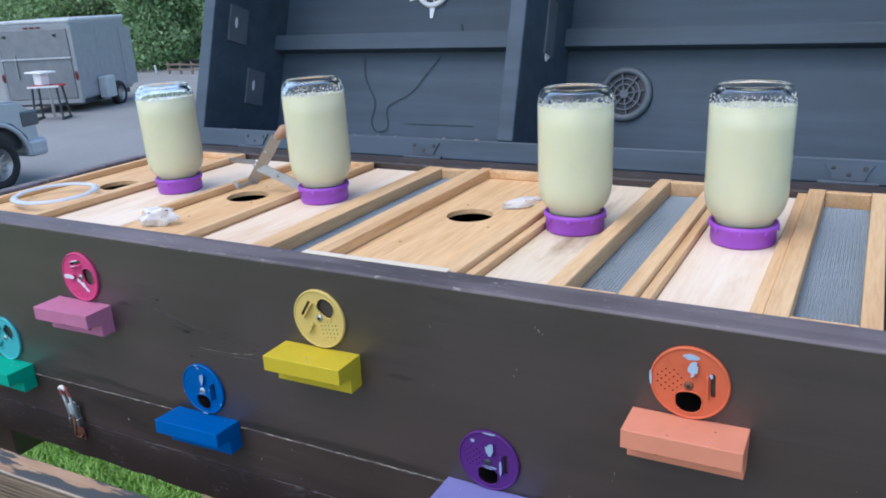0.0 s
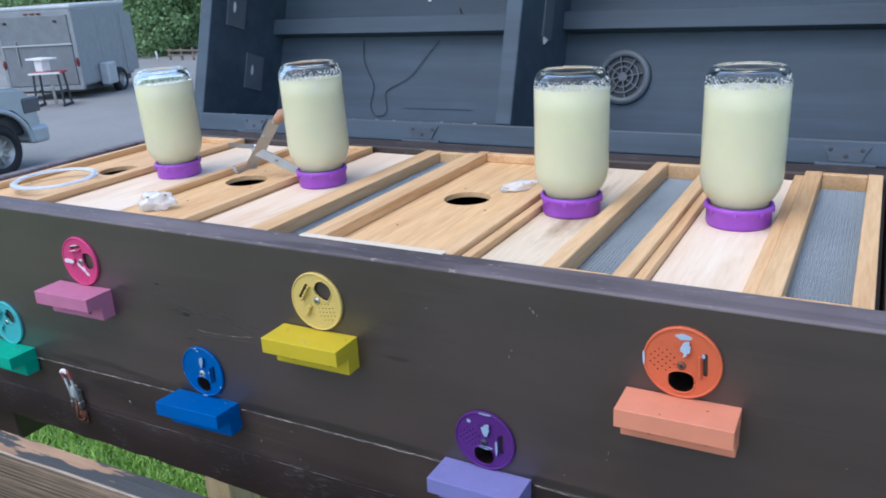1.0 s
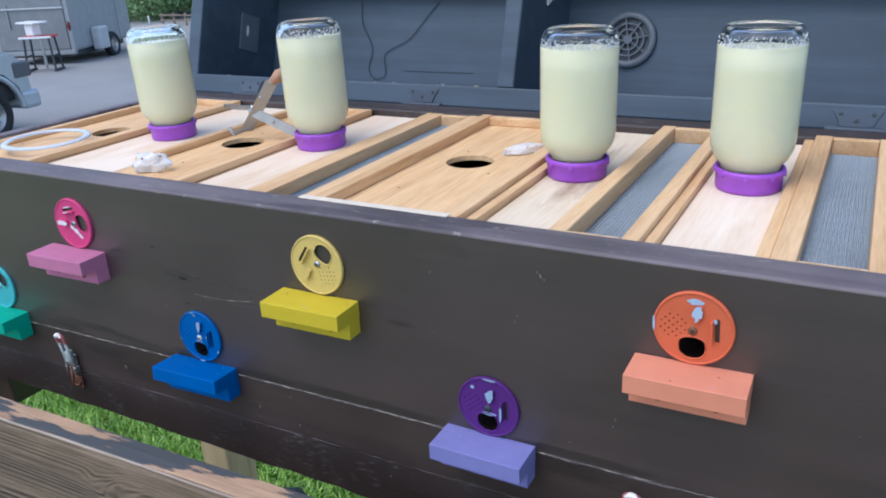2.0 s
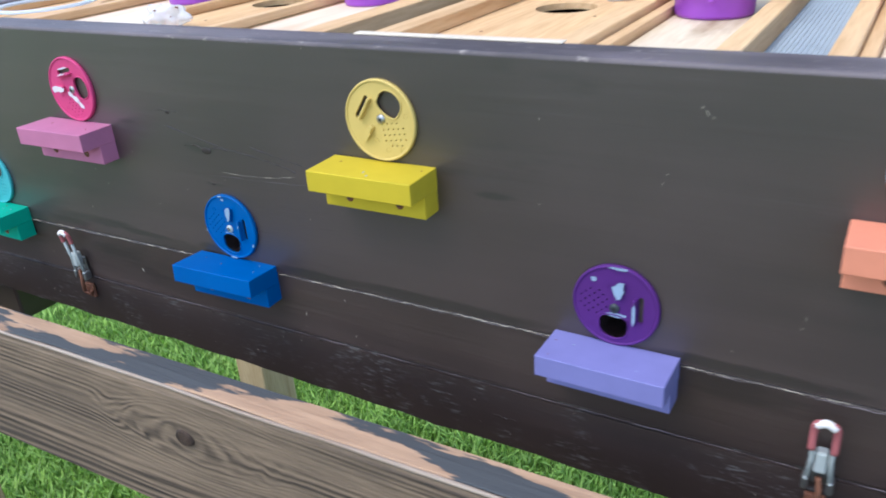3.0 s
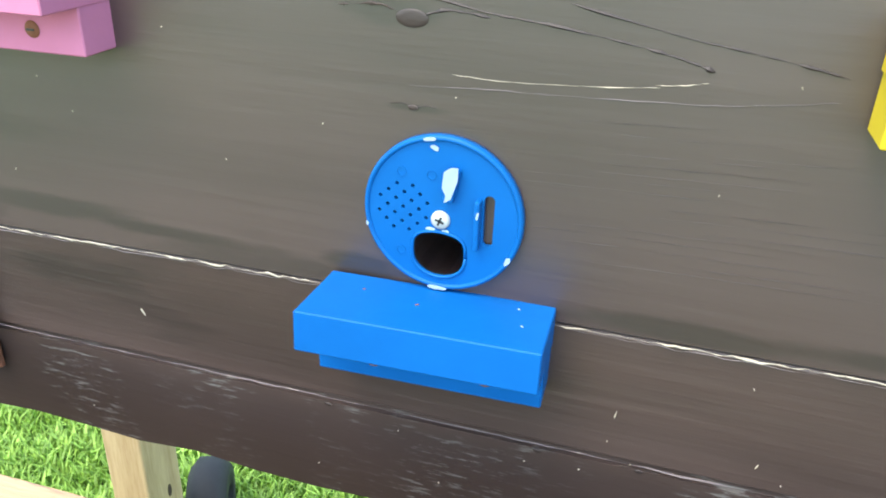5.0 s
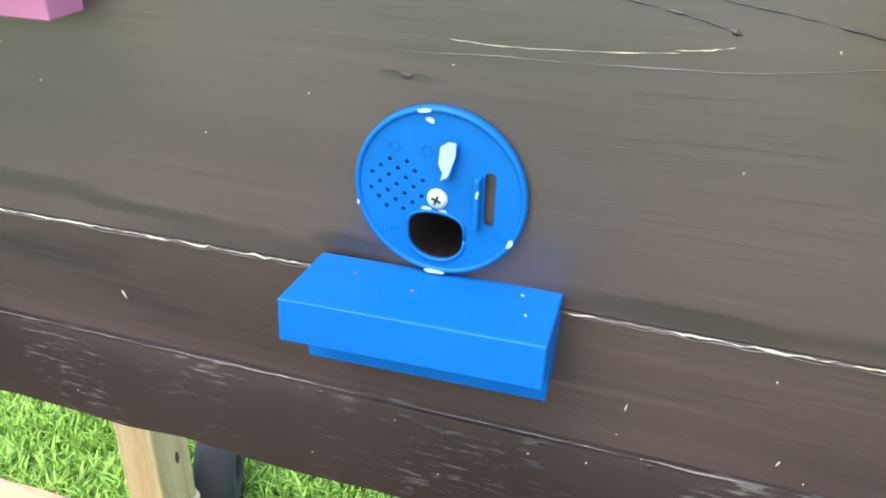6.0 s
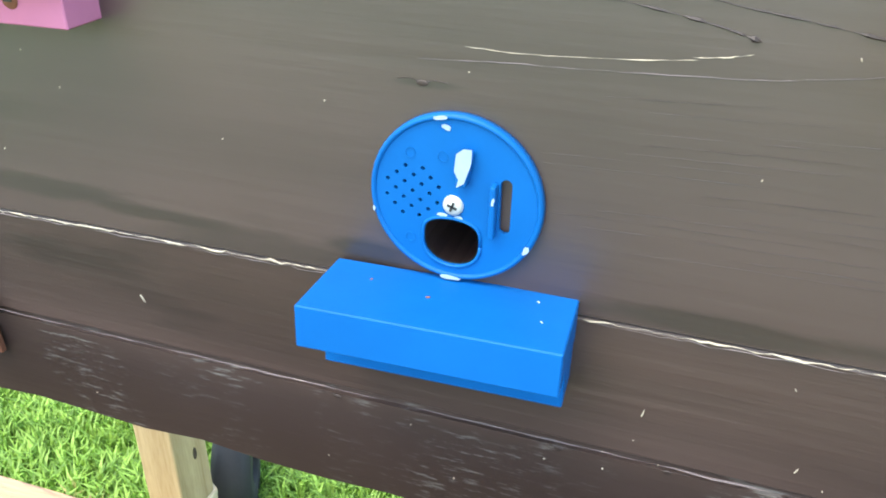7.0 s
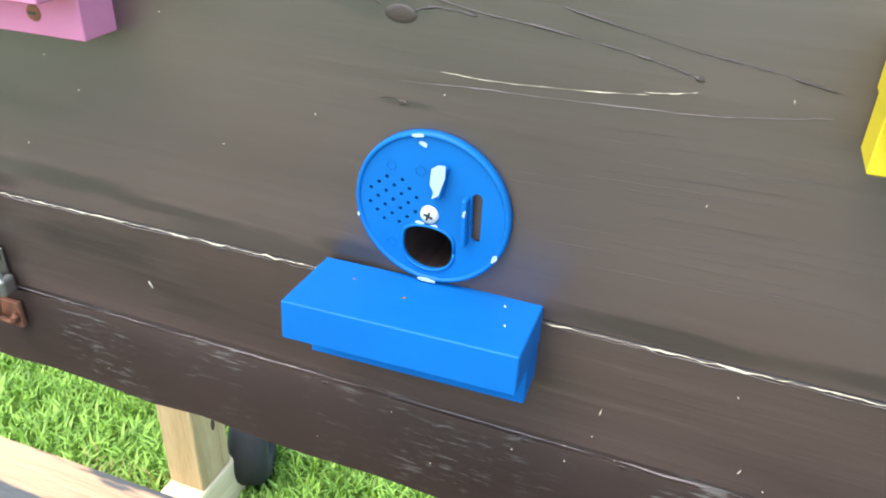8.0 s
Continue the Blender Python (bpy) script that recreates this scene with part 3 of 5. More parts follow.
def cargo_trailer():
    white = plain("trailer_skin", (0.27, 0.285, 0.30), 0.4, 0, 0.08, 3, 0.0)
    door_skin = plain("trailer_door_skin", (0.19, 0.20, 0.215), 0.45, 0, 0.10, 3, 0.0)
    roofm = plain("trailer_roof_cap", (0.42, 0.44, 0.45), 0.4, 0, 0.06, 3, 0.0)
    lens = plain("red_lens", (0.14, 0.012, 0.014), 0.3)
    W, L, H = 2.11, 2.9, 2.0
    # local: x to the trailer's right side (seen), -y the rear
    ob = thing("cargo_trailer", pose(*lot(-16.98, 12.46, 0.935), 0, 0, 0, 23.3) @ Matrix.Scale(0.905, 4), "grey enclosed cargo trailer with closed rear door on the lot", "trailer")
    body = box(-W, 0, 0, L, 0.35, 0.35 + H, 0.09, 4)
    part("body", body, white, ob)
    part("roof_cap", box(-W - 0.015, 0.015, -0.015, L + 0.01, 0.35 + H - 0.06, 0.35 + H + 0.05, 0.05, 3), roofm, ob, "pale roof cap with rounded edges")
    part("door", box(-W + 0.13, -0.13, -0.035, 0.0, 0.42, 2.16, 0.012), door_skin, ob, "darker grey rear ramp door")
    for x0, x1 in ((-W + 0.0, -W + 0.11), (-0.11, 0.0)):
        part("corner_post", box(x0, x1, -0.02, 0.06, 0.36, 2.2, 0.015), white, ob)
    part("door_bar", box(-W + 0.1, -0.1, -0.075, -0.035, 1.42, 1.46, 0.008), roofm, ob, "horizontal white bar")
    part("latch_rod", tube([(-W + 0.5, -0.06, 0.95), (-W + 0.5, -0.06, 1.55)], 0.018), STEEL, ob)
    for x in (-W + 0.3, -0.45):
        part("door_hook", box(x - 0.04, x + 0.04, -0.07, -0.03, 1.98, 2.04, 0.008), BLACK_PLASTIC, ob)
    for x in (-W + 0.055, -0.055):
        part("tail_light", lathe([(0, 0.03), (0.04, 0.025), (0.055, 0.0)], 16, m=pose(x, -0.02, 0.98, 90) @ Matrix.Diagonal((0.9, 2.2, 1, 1))), lens, ob, "red oval tail light")
    for k in range(3):
        part("marker_light", box(-W / 2 - 0.2 + 0.17 * k, -W / 2 - 0.1 + 0.17 * k, -0.035, 0, 2.19, 2.23, 0.006), lens, ob)
    part("bumper", box(-W + 0.02, -0.02, -0.03, 0.10, 0.28, 0.40, 0.015), white, ob)
    for k in (2, 4):
        part("side_seam", box(-0.002, 0.005, L * k / 5 - 0.012, L * k / 5 + 0.012, 0.42, 2.12, 0.002), white, ob)
    part("side_door", box(-0.004, 0.018, 2.45, 3.15, 0.45, 2.05, 0.006), white, ob)
    part("fender", box(0.0, 0.26, 0.85, 1.35, 0.28, 0.86, 0.05, 3), roofm, ob, "white boxed wheel fender")
    wheel(ob, 0, 0, 0, 0.33, 0.2, pose(0.14, 1.62, 0.33, 90, 0, 90))
    wheel(ob, 0, 0, 0, 0.33, 0.2, pose(-W - 0.1, 1.8, 0.33, 90, 0, -90))
    part("tongue", box(-W / 2 - 0.05, -W / 2 + 0.05, L, L + 1.1, 0.40, 0.48, 0.01), BLACK_METAL, ob)
    part("jack", tube([(-W / 2, L + 1.0, 0.0), (-W / 2, L + 1.0, 0.6)], 0.035), BLACK_METAL, ob)
    part("stack_below", box(-W + 0.1, -0.1, 0.1, L - 0.1, 0.22, 0.35, 0.01), BLACK_METAL, ob)
    return ob


cargo_trailer()


def work_table():
    red = plain("red_table_top", (0.45, 0.03, 0.04), 0.5, 0, 0.15, 20)
    ob = thing("folding_table", pose(*lot(-16.73, 11.35, 0.94), 0.03, 0, 0, 30) @ Matrix.Diagonal((0.74, 0.74, 0.95, 1)), "small folding work table with red top and black legs", "table")
    part("tabletop", box(-0.45, 0.45, -0.28, 0.28, 0.76, 0.80, 0.01), red, ob, "red tabletop")
    part("edge", box(-0.47, 0.47, -0.30, -0.28, 0.755, 0.80, 0.004), WHITE_PLASTIC, ob)
    for sx in (-1, 1):
        for sy in (-1, 1):
            part("leg", tube([(sx * 0.36, sy * 0.2, 0.76), (sx * 0.42, sy * 0.26, 0.03)], 0.035, 6), BLACK_METAL, ob)
        part("foot_bar", box(sx * 0.42 - 0.035, sx * 0.42 + 0.035, -0.32, 0.32, 0, 0.06, 0.01), BLACK_METAL, ob)
        part("cross_brace", tube([(sx * 0.38, -0.22, 0.35), (sx * 0.38, 0.22, 0.35)], 0.025, 6), BLACK_METAL, ob)
    part("column", tube([(0.05, 0, 0.05), (0.05, 0, 0.76)], 0.045, 8), STEEL, ob)
    st = thing("white_stand", pose(*lot(-16.85, 11.32, 0.94), 0.79), "white flat-topped pedestal standing on the table", "stand")
    part("foot", box(-0.13, 0.13, -0.11, 0.11, 0.0, 0.26, 0.03), WHITE_PLASTIC, st)
    part("plate", box(-0.30, 0.30, -0.18, 0.18, 0.26, 0.30, 0.012), WHITE_PLASTIC, st)


work_table()


# ---- low fence and marker stake at the lot's far edge ----
def lot_fence():
    timber = wood("grey_fence_timber", (0.24, 0.19, 0.15), (0.13, 0.10, 0.08), 0, 0.85)
    ob = thing("rail_fence", pose(-20.95, 19.4, 0.03), "low weathered timber rail fence at the lot edge", "fence")
    for k in range(5):
        part("post", box(0.55 * k - 0.03, 0.55 * k + 0.03, -0.03, 0.03, -0.02, 0.42, 0.006), timber, ob)
    for zz in (0.16, 0.33):
        part("rail", box(-0.08, 2.3, -0.048, -0.031, zz - 0.03, zz + 0.03, 0.004), timber, ob)
    st = thing("marker_stake", pose(-21.36, 19.2, 0.03, 0, -6, 0), "short white marker stake beside the road", "stake")
    part("stake", lathe([(0, -0.02), (0.032, -0.02), (0.030, 0.30), (0.022, 0.33), (0, 0.335)], 12), WHITE_PLASTIC, st, "", True)


lot_fence()


# ---- parked car ----
def car():
    paint = plain("silver_car_paint", (0.40, 0.44, 0.47), 0.28, 0.35, 0.05, 3, 0.0)
    trim = plain("car_dark_trim", (0.03, 0.033, 0.037), 0.5, 0, 0.15)
    ob = thing("parked_car", CAR, "silver-grey pickup with dark wheels parked on the asphalt", "car")
    # profile in local x (front +) and z
    prof = [(0.76, 0.42), (0.78, 0.70), (0.74, 0.98), (0.52, 1.17), (-0.55, 1.28), (-1.25, 1.86), (-2.5, 1.88), (-2.75, 1.22), (-4.3, 1.14), (-4.34, 0.5),
            (-3.75, 0.42), (-3.7, 0.62), (-3.5, 0.80), (-3.2, 0.86), (-2.9, 0.80), (-2.7, 0.62), (-2.65, 0.42),
            (-0.55, 0.42), (-0.50, 0.66), (-0.32, 0.84), (0.0, 0.91), (0.32, 0.84), (0.50, 0.66), (0.55, 0.42)]
    bm = slab(prof, [], 1.78, FRONT @ pose(0, 0, -0.89))
    bmesh.ops.bevel(bm, geom=[e for e in bm.edges if len(e.link_faces) == 2 and e.calc_face_angle(0) > 0.4], offset=0.045, segments=3, affect='EDGES')
    part("body", bm, paint, ob, smooth=False)
    glassm = plain("car_glass", (0.02, 0.025, 0.03), 0.08, 0, 0.05, 5, 0.0)
    part("windscreen", box(-0.02, 0.02, -0.72, 0.72, 0, 0.74, 0.01, m=pose(-0.60, 0, 1.29, 0, -50, 0)), glassm, ob)
    for s in (-1, 1):
        part("side_window", slab([(-1.0, 1.32), (-1.35, 1.78), (-2.4, 1.80), (-2.6, 1.32)], [], 0.02, FRONT @ pose(0, 0, 0.88 if s < 0 else -0.90)), glassm, ob)
        part("headlight", box(0.50, 0.80, s * 0.72 - 0.19, s * 0.72 + 0.19, 0.80, 1.02, 0.03, 3), plain("headlight_glass", (0.10, 0.11, 0.12), 0.12, 0.2, 0.05), ob)
        part("arch_trim", tube([(0.54 * math.cos(a), s * 0.895, 0.40 + 0.52 * math.sin(a)) for a in [i * math.pi / 14 for i in range(15)]], 0.035, 8), paint, ob)
        for wx in (0.0, -3.2):
            wheel(ob, 0, 0, 0, 0.37, 0.24, pose(wx, s * 0.79, 0.37, 90 if s < 0 else -90))
    part("bumper", box(0.55, 0.86, -0.93, 0.93, 0.36, 0.62, 0.06, 3), paint, ob, "silver front bumper")
    part("grille", box(0.74, 0.81, -0.5, 0.5, 0.64, 0.86, 0.015), trim, ob)
    part("wheel_liner", box(-0.55, 0.55, -0.80, 0.80, 0.5, 0.84, 0.05), trim, ob)
    return ob


CAR = pose(*lot(-10.75, 5.46, 1.0, -1.0), 0.03, 0, 0, 97.3)
car()


# ---- hive cabinet: brown plank box with an open black lid ----
X0, X1, YB = -0.624, 0.955, 0.625          # ends and back of the box; its front is y = 0
TOP, BOT = 1.1575, 0.763


def seam(x, low=False):
    """Height of the two joints between the front planks, which run slightly uphill."""
    return 0.8335 + 0.009 * x if low else 0.9052 + (0.0095 if x > 0 else 0.017) * x


cabinet = thing("hive_cabinet", pose(0, 0, DECK), "long brown-painted plank hive cabinet with its black lid open", "cabinet")
PITCH = 0.2175
ENTRANCES = [(-2, 0.95), (-1, 1.09), (0, 0.95), (1, 1.09), (2, 0.95), (3, 1.09), (4, 0.95)]
holes = [circle(PITCH * i + 0.002, zc - 0.0185, 0.0165, 20) for i, zc in ENTRANCES]


def soften(bm, w=0.004, seg=2, lim=0.6, skip=lambda e: False):
    bmesh.ops.bevel(bm, geom=[e for e in bm.edges if len(e.link_faces) == 2 and e.calc_face_angle(0) > lim and e.calc_length() > 0.02 and not skip(e)],
                    offset=w, segments=seg, affect='EDGES')
    return bm


def wavy(z, amp, n=40):
    return [(X0 + (X1 - X0) * k / n, z + amp * noise.noise((k * 0.7, z * 9, 0))) for k in range(n + 1)]


upper = soften(slab([(X0, seam(X0)), (0.0, seam(0)), (X1, seam(X1)), (X1, TOP), (X0, TOP)], holes, 0.045, FRONT @ pose(0, 0, -0.045)), 0.0012, 1, skip=lambda e: e.calc_length() > 1.0 and min(v.co.z for v in e.verts) > TOP - 1e-4 and max(v.co.y for v in e.verts) < 1e-4)
bmesh.ops.bevel(upper, geom=[e for e in upper.edges if e.calc_length() > 1.0 and len(e.link_faces) == 2 and e.calc_face_angle(0) > 1.2], offset=0.0035, segments=4, affect='EDGES', profile=0.5, clamp_overlap=False)
bmesh.ops.recalc_face_normals(upper, faces=upper.faces[:])
# upward faces of the top edge take the brown lightened for sky sheen
for f in upper.faces:
    f.material_index = int(f.normal.z > 0.12 and f.calc_center_median().z > TOP - 0.004)
part("plank", upper, BROWN, cabinet, "wide brown plank with round entrance holes, sky sheen painted on its scuffed top edge").data.materials.append(BROWN_PALE)
part("plank", soften(slab([(X0, seam(X0, True) + 0.0008), (X1, seam(X1, True) + 0.0008), (X1, seam(X1) - 0.0008), (0.0, seam(0) - 0.0008), (X0, seam(X0) - 0.0008)], [], 0.044, FRONT @ pose(0, 0, -0.045)), 0.0012, 1), BROWN_MID, cabinet)
low = wavy(BOT, 0.004)
part("plank", soften(slab([*low, (X1, seam(X1, True) - 0.0006), (X0, seam(X0, True) - 0.0006)], [], 0.044, FRONT @ pose(0, 0, -0.045)), 0.003), BROWN_WORN, cabinet, "scuffed lowest brown plank")
part("end_wall", box(X0, X0 + 0.026, 0.0455, YB, BOT, TOP - 0.006, 0.004), BROWN_PALE, cabinet)
part("end_wall", box(X1 - 0.04, X1, 0.0455, YB, BOT, TOP - 0.006, 0.004), BROWN_PALE, cabinet)
part("back_wall", box(X0 + 0.0265, X1 - 0.0405, 0.572, YB, BOT, TOP - 0.009, 0.004), BROWN_WORN, cabinet, "brown back rail with scuffed top edge")
# added strip that shuts the gap under the lid so it stays dark
part("back_cleat", box(X0, X1, 0.6255, 0.70, 1.06, 1.136, 0.003), BROWN, cabinet)
part("floor_panel", box(X0 + 0.0405, X1 - 0.0405, 0.0455, 0.5715, BOT + 0.004, BOT + 0.022), BROWN, cabinet)
part("skid", box(-0.62, -0.513, 0.012, 1.10, 0.698, BOT - 0.005, 0.004), BROWN, cabinet, "dark skid beam under the box")
part("skid", box(0.80, 0.90, 0.012, 1.10, 0.698, BOT - 0.005, 0.004), BROWN, cabinet, "dark skid beam under the box")


# pale split fibres along the two seams and in the grain of the wide plank
def split_line(x0, x1, z, amp, r, seed, step=0.012, bow=0.0, slope=0.0):
    rng = random.Random(seed)
    pts, rr = [], []
    n = max(3, int((x1 - x0) / step))
    for k in range(n + 1):
        s = k / n
        pts.append((x0 + (x1 - x0) * s, -0.0004, z + slope * (x1 - x0) * s + bow * s * s + amp * noise.noise((k * 0.5 + seed, 0, 0)) + amp * 0.5 * rng.uniform(-1, 1)))
        rr.append(r * max(0.08, 0.55 + 1.3 * noise.noise((k * 0.23, seed * 3.1, 0)) + rng.uniform(-0.35, 0.35)) if 0 < k < n else r * 0.1)
    return tube(pts, rr, 5)


for k, (xa, xb) in enumerate(((X0 + 0.02, -0.06), (0.06, 0.38), (0.498, X1 - 0.02))):
    part("split_fibre", split_line(xa, xb, seam(xa) - 0.0004, 0.0010, 0.00050, 3 + k, 0.003, 0.0, 0.0095 if k else 0.017), BARE, cabinet, "pale torn fibres along the seam")
    part("split_fibre", split_line(xa, xb, seam(xa) - 0.0020, 0.0008, 0.00030, 23 + k, 0.004, 0.0, 0.0095 if k else 0.017), BROWN_PALE, cabinet)
part("split_fibre", split_line(X0 + 0.02, X1 - 0.02, seam(X0, True) + 0.0004, 0.0005, 0.00042, 6, 0.008, 0.0, 0.009), BROWN_PALE, cabinet)


def grain_line(pts, r, mat, seed, lab=""):
    """A raised or dark line that follows the grain through a few points of the plank's face."""
    rng = random.Random(seed)
    line = spline([(x, -0.0002, z) for x, z in pts], 7)
    m = len(line) - 1
    rr = [r * (0.12 if k in (0, m) else max(0.10, 0.6 + 1.2 * noise.noise((k * 0.31, seed, 0)) + rng.uniform(-0.3, 0.3))) for k in range(m + 1)]
    part("grain_split", tube([(p.x, p.y, p.z + rng.uniform(-0.00015, 0.00015)) for p in line], rr, 5), mat, cabinet, lab)


grain_line([(0.004, 1.0156), (0.03, 1.0152), (0.069, 1.0176), (0.088, 1.0195)], 0.00024, BARE, 7, "pale raised grain split")
grain_line([(0.086, 1.0203), (0.096, 1.0212), (0.1055, 1.0232)], 0.00034, BARE, 8, "pale raised grain split")
grain_line([(-0.015, 1.009), (0.019, 1.011), (0.05, 1.012), (0.098, 1.0142), (0.121, 1.016)], 0.00030, BROWN_PALE, 9)
grain_line([(0.122, 1.0165), (0.136, 1.0183), (0.152, 1.021)], 0.00026, BROWN_PALE, 10)
grain_line([(-0.07, 1.060), (-0.02, 1.049), (0.017, 1.042), (0.046, 1.039), (0.08, 1.034), (0.097, 1.0305), (0.107, 1.0275)], 0.0008, STAIN, 12, "dark groove of the grain")
grain_line([(0.05, 1.048), (0.096, 1.039), (0.121, 1.0355), (0.14, 1.0325), (0.153, 1.030)], 0.0006, STAIN, 13, "dark groove of the grain")
for k in range(16):
    gx, gz = random.Random(60 + k).uniform(0.03, 0.12), 1.003 - 0.0042 * k
    grain_line([(gx, gz), (gx + 0.03, gz + 0.0012), (gx + 0.06 + 0.004 * k, gz + 0.003)], 0.00011, BROWN_MID if k % 4 else STAIN, 70 + k)


rng = random.Random(11)
for kx, kz, kr in ((-0.014, 1.037, 0.0060), (-0.013, 0.9995, 0.0020), (-0.062, 1.075, 0.003), (-0.059, 0.8285, 0.0018), (0.056, 0.8300, 0.0020), (0.106, 0.8315, 0.0018), (0.33, 0.80, 0.0022)):
    b = lathe([(0, 0.0001), (kr * 0.2, 0.0003), (kr * 0.4, 0.0000), (kr * 0.65, 0.0002), (kr * 0.8, -0.0003)], 18, m=FRONT @ pose(0, 0, 0) @ Matrix.Diagonal((1.5, 0.8, 1, 1)))
    part("knot", b, STAIN, cabinet, "small raised knot", True, pose(kx, -0.0005, kz))
    for sx in (-1, 1):
        grain_line([(kx + sx * kr * 0.9, kz + kr * 0.3), (kx + sx * kr * 2.6, kz + kr * 0.75), (kx + sx * kr * 5.5, kz + kr * 0.5)], kr * 0.14, STAIN, int(kx * 999) + 3 * sx)
# scattered pale chips and drips on the paint
CHIPS = ((0.496, 1.127), (0.500, 1.123), (0.504, 1.120), (0.474, 1.074), (0.471, 1.066), (0.582, 0.975), (0.580, 0.966), (-0.171, 0.863), (0.091, 0.862), (0.157, 0.850),
         (0.089, 0.8455), (0.138, 1.025), (-0.194, 0.976), (-0.056, 0.987), (0.006, 1.006), (0.37, 1.034), (0.137, 1.152), (0.802, 1.018), (0.117, 0.979), (0.169, 0.842))
for k in range(56):
    cx, cz = rng.uniform(-0.6, 0.9), rng.choice((rng.uniform(0.77, 0.90), rng.uniform(0.91, 1.15), rng.uniform(0.77, 0.835)))
    if k < len(CHIPS):
        cx, cz = CHIPS[k]
    w, h = rng.uniform(0.0002, 0.0005), rng.uniform(0.0003, 0.0016) * (2.0 if k < 10 else 0.5)
    b = slab([(w * rng.uniform(0.6, 1.3) * math.cos(a), h * rng.uniform(0.6, 1.3) * math.sin(a)) for a in [i * math.pi / 4 for i in range(8)]], [], 0.0006, FRONT @ pose(0, 0, 0, 0, 0, rng.uniform(-35, 35)))
    part("paint_chip", b, BARE, cabinet, at=pose(cx, 0.0, cz))

# open lid, leaning back from the hinges
LEANB = -18.3
lid_pose = pose(0, 0.630, 1.1425) @ pose(0, 0, 0, LEANB)
LH, LD = 0.64, 0.258
lid = part("lid", box(X0 + 0.035, X1 - 0.035, LD, LD + 0.018, 0.0, LH), BLACK, cabinet, "black-painted open lid, hollow inside", False, lid_pose)
part("lid_wall", box(X0 + 0.006, X0 + 0.040, 0, LD + 0.018, 0.0, LH, 0.003), BLACK, lid)
part("lid_wall", box(X1 - 0.034, X1, 0, LD + 0.018, 0.0, LH, 0.003), BLACK, lid)
part("lid_wall", box(X0 + 0.0345, X1 - 0.0345, 0, LD - 0.001, 0.004, 0.044, 0.003), BLACK, lid)
part("lid_wall", box(X0 + 0.0345, X1 - 0.0345, 0, LD - 0.001, LH - 0.044, LH, 0.003), BLACK, lid)
part("divider", box(0.158, 0.191, 0.002, LD - 0.001, 0.0445, LH - 0.0445, 0.003), BLACK, lid, "black divider board across the lid")
for a, c in ((X0 + 0.035, 0.1575), (0.1915, X1 - 0.035)):
    part("batten", box(a, c, LD - 0.040, LD - 0.001, 0.273, 0.311, 0.002), BLACK, lid, "black horizontal batten")
part("panel_seam", box(-0.20, -0.02, LD - 0.002, LD - 0.0005, 0.104, 0.1055), BLACK_PLASTIC, lid)


def vent_fan(x, v, r, mat, label):
    f = part("vent_fan", lathe([(r * 0.74, 0.004), (r * 0.76, 0.012), (r * 0.97, 0.010), (r, 0.0), (r * 0.74, 0.0)], 40, close=True), mat, lid, label, True, pose(x, LD, v, 90))
    # black disc put in for the shade behind the grille
    part("shadow_gap", lathe([(0, 0.0015), (r * 0.74, 0.0015)], 30), BLACK_PLASTIC, f)
    bm = lathe([(0, 0.011), (r * 0.16, 0.011), (r * 0.18, 0.004)], 20)
    for q in (0.36, 0.56):
        lathe([(r * q - r * 0.025, 0.006), (r * q - r * 0.025, 0.010), (r * q + r * 0.025, 0.010), (r * q + r * 0.025, 0.006)], 30, bm, close=True)
    for k in range(8):
        add_box(bm, r * 0.15, r * 0.76, -r * 0.02, r * 0.02, 0.005, 0.0105, m=Matrix.Rotation(k * math.pi / 4 + 0.2, 4, 'Z'))
    part("grille", bm, mat, f)
    return f


vent_fan(0.322, 0.182, 0.057, GREY_PLASTIC, "dark grey round vent fan with ring grille")
white_fan = vent_fan(-0.155, 0.420, 0.045, WHITE_PLASTIC, "white round vent fan with ring grille")
for a in (200, 270, 340):
    part("mount_ear", slab([(0.04, -0.008), (0.068, -0.003), (0.068, 0.003), (0.04, 0.008)], [], 0.004, Matrix.Rotation(radians(a), 4, 'Z')), WHITE_PLASTIC, white_fan)
part("red_lead", tube(spline([(0.045, -0.02, 0.006), (0.07, -0.01, 0.012), (0.095, -0.012, 0.010), (0.10, -0.003, 0.008)]), 0.0022, 6), RED_ENAMEL, white_fan, "dull red wire")


def lid_cable(pts, r):
    return tube(spline([(x, LD - 0.0035, v) for x, v in pts], 6), r, 6)


part("cable", lid_cable([(-0.33, 0.262), (-0.322, 0.21), (-0.289, 0.155), (-0.294, 0.107), (-0.274, 0.083), (-0.246, 0.094), (-0.254, 0.135), (-0.236, 0.153), (-0.191, 0.176), (-0.157, 0.217), (-0.12, 0.262)], 0.0010), BLACK_METAL, lid, "thin black cable")
part("cable", lid_cable([(-0.075, 0.335), (-0.06, 0.302), (-0.04, 0.278), (0.02, 0.281), (0.12, 0.284)], 0.0013), BLACK_METAL, lid, "thin black cable")
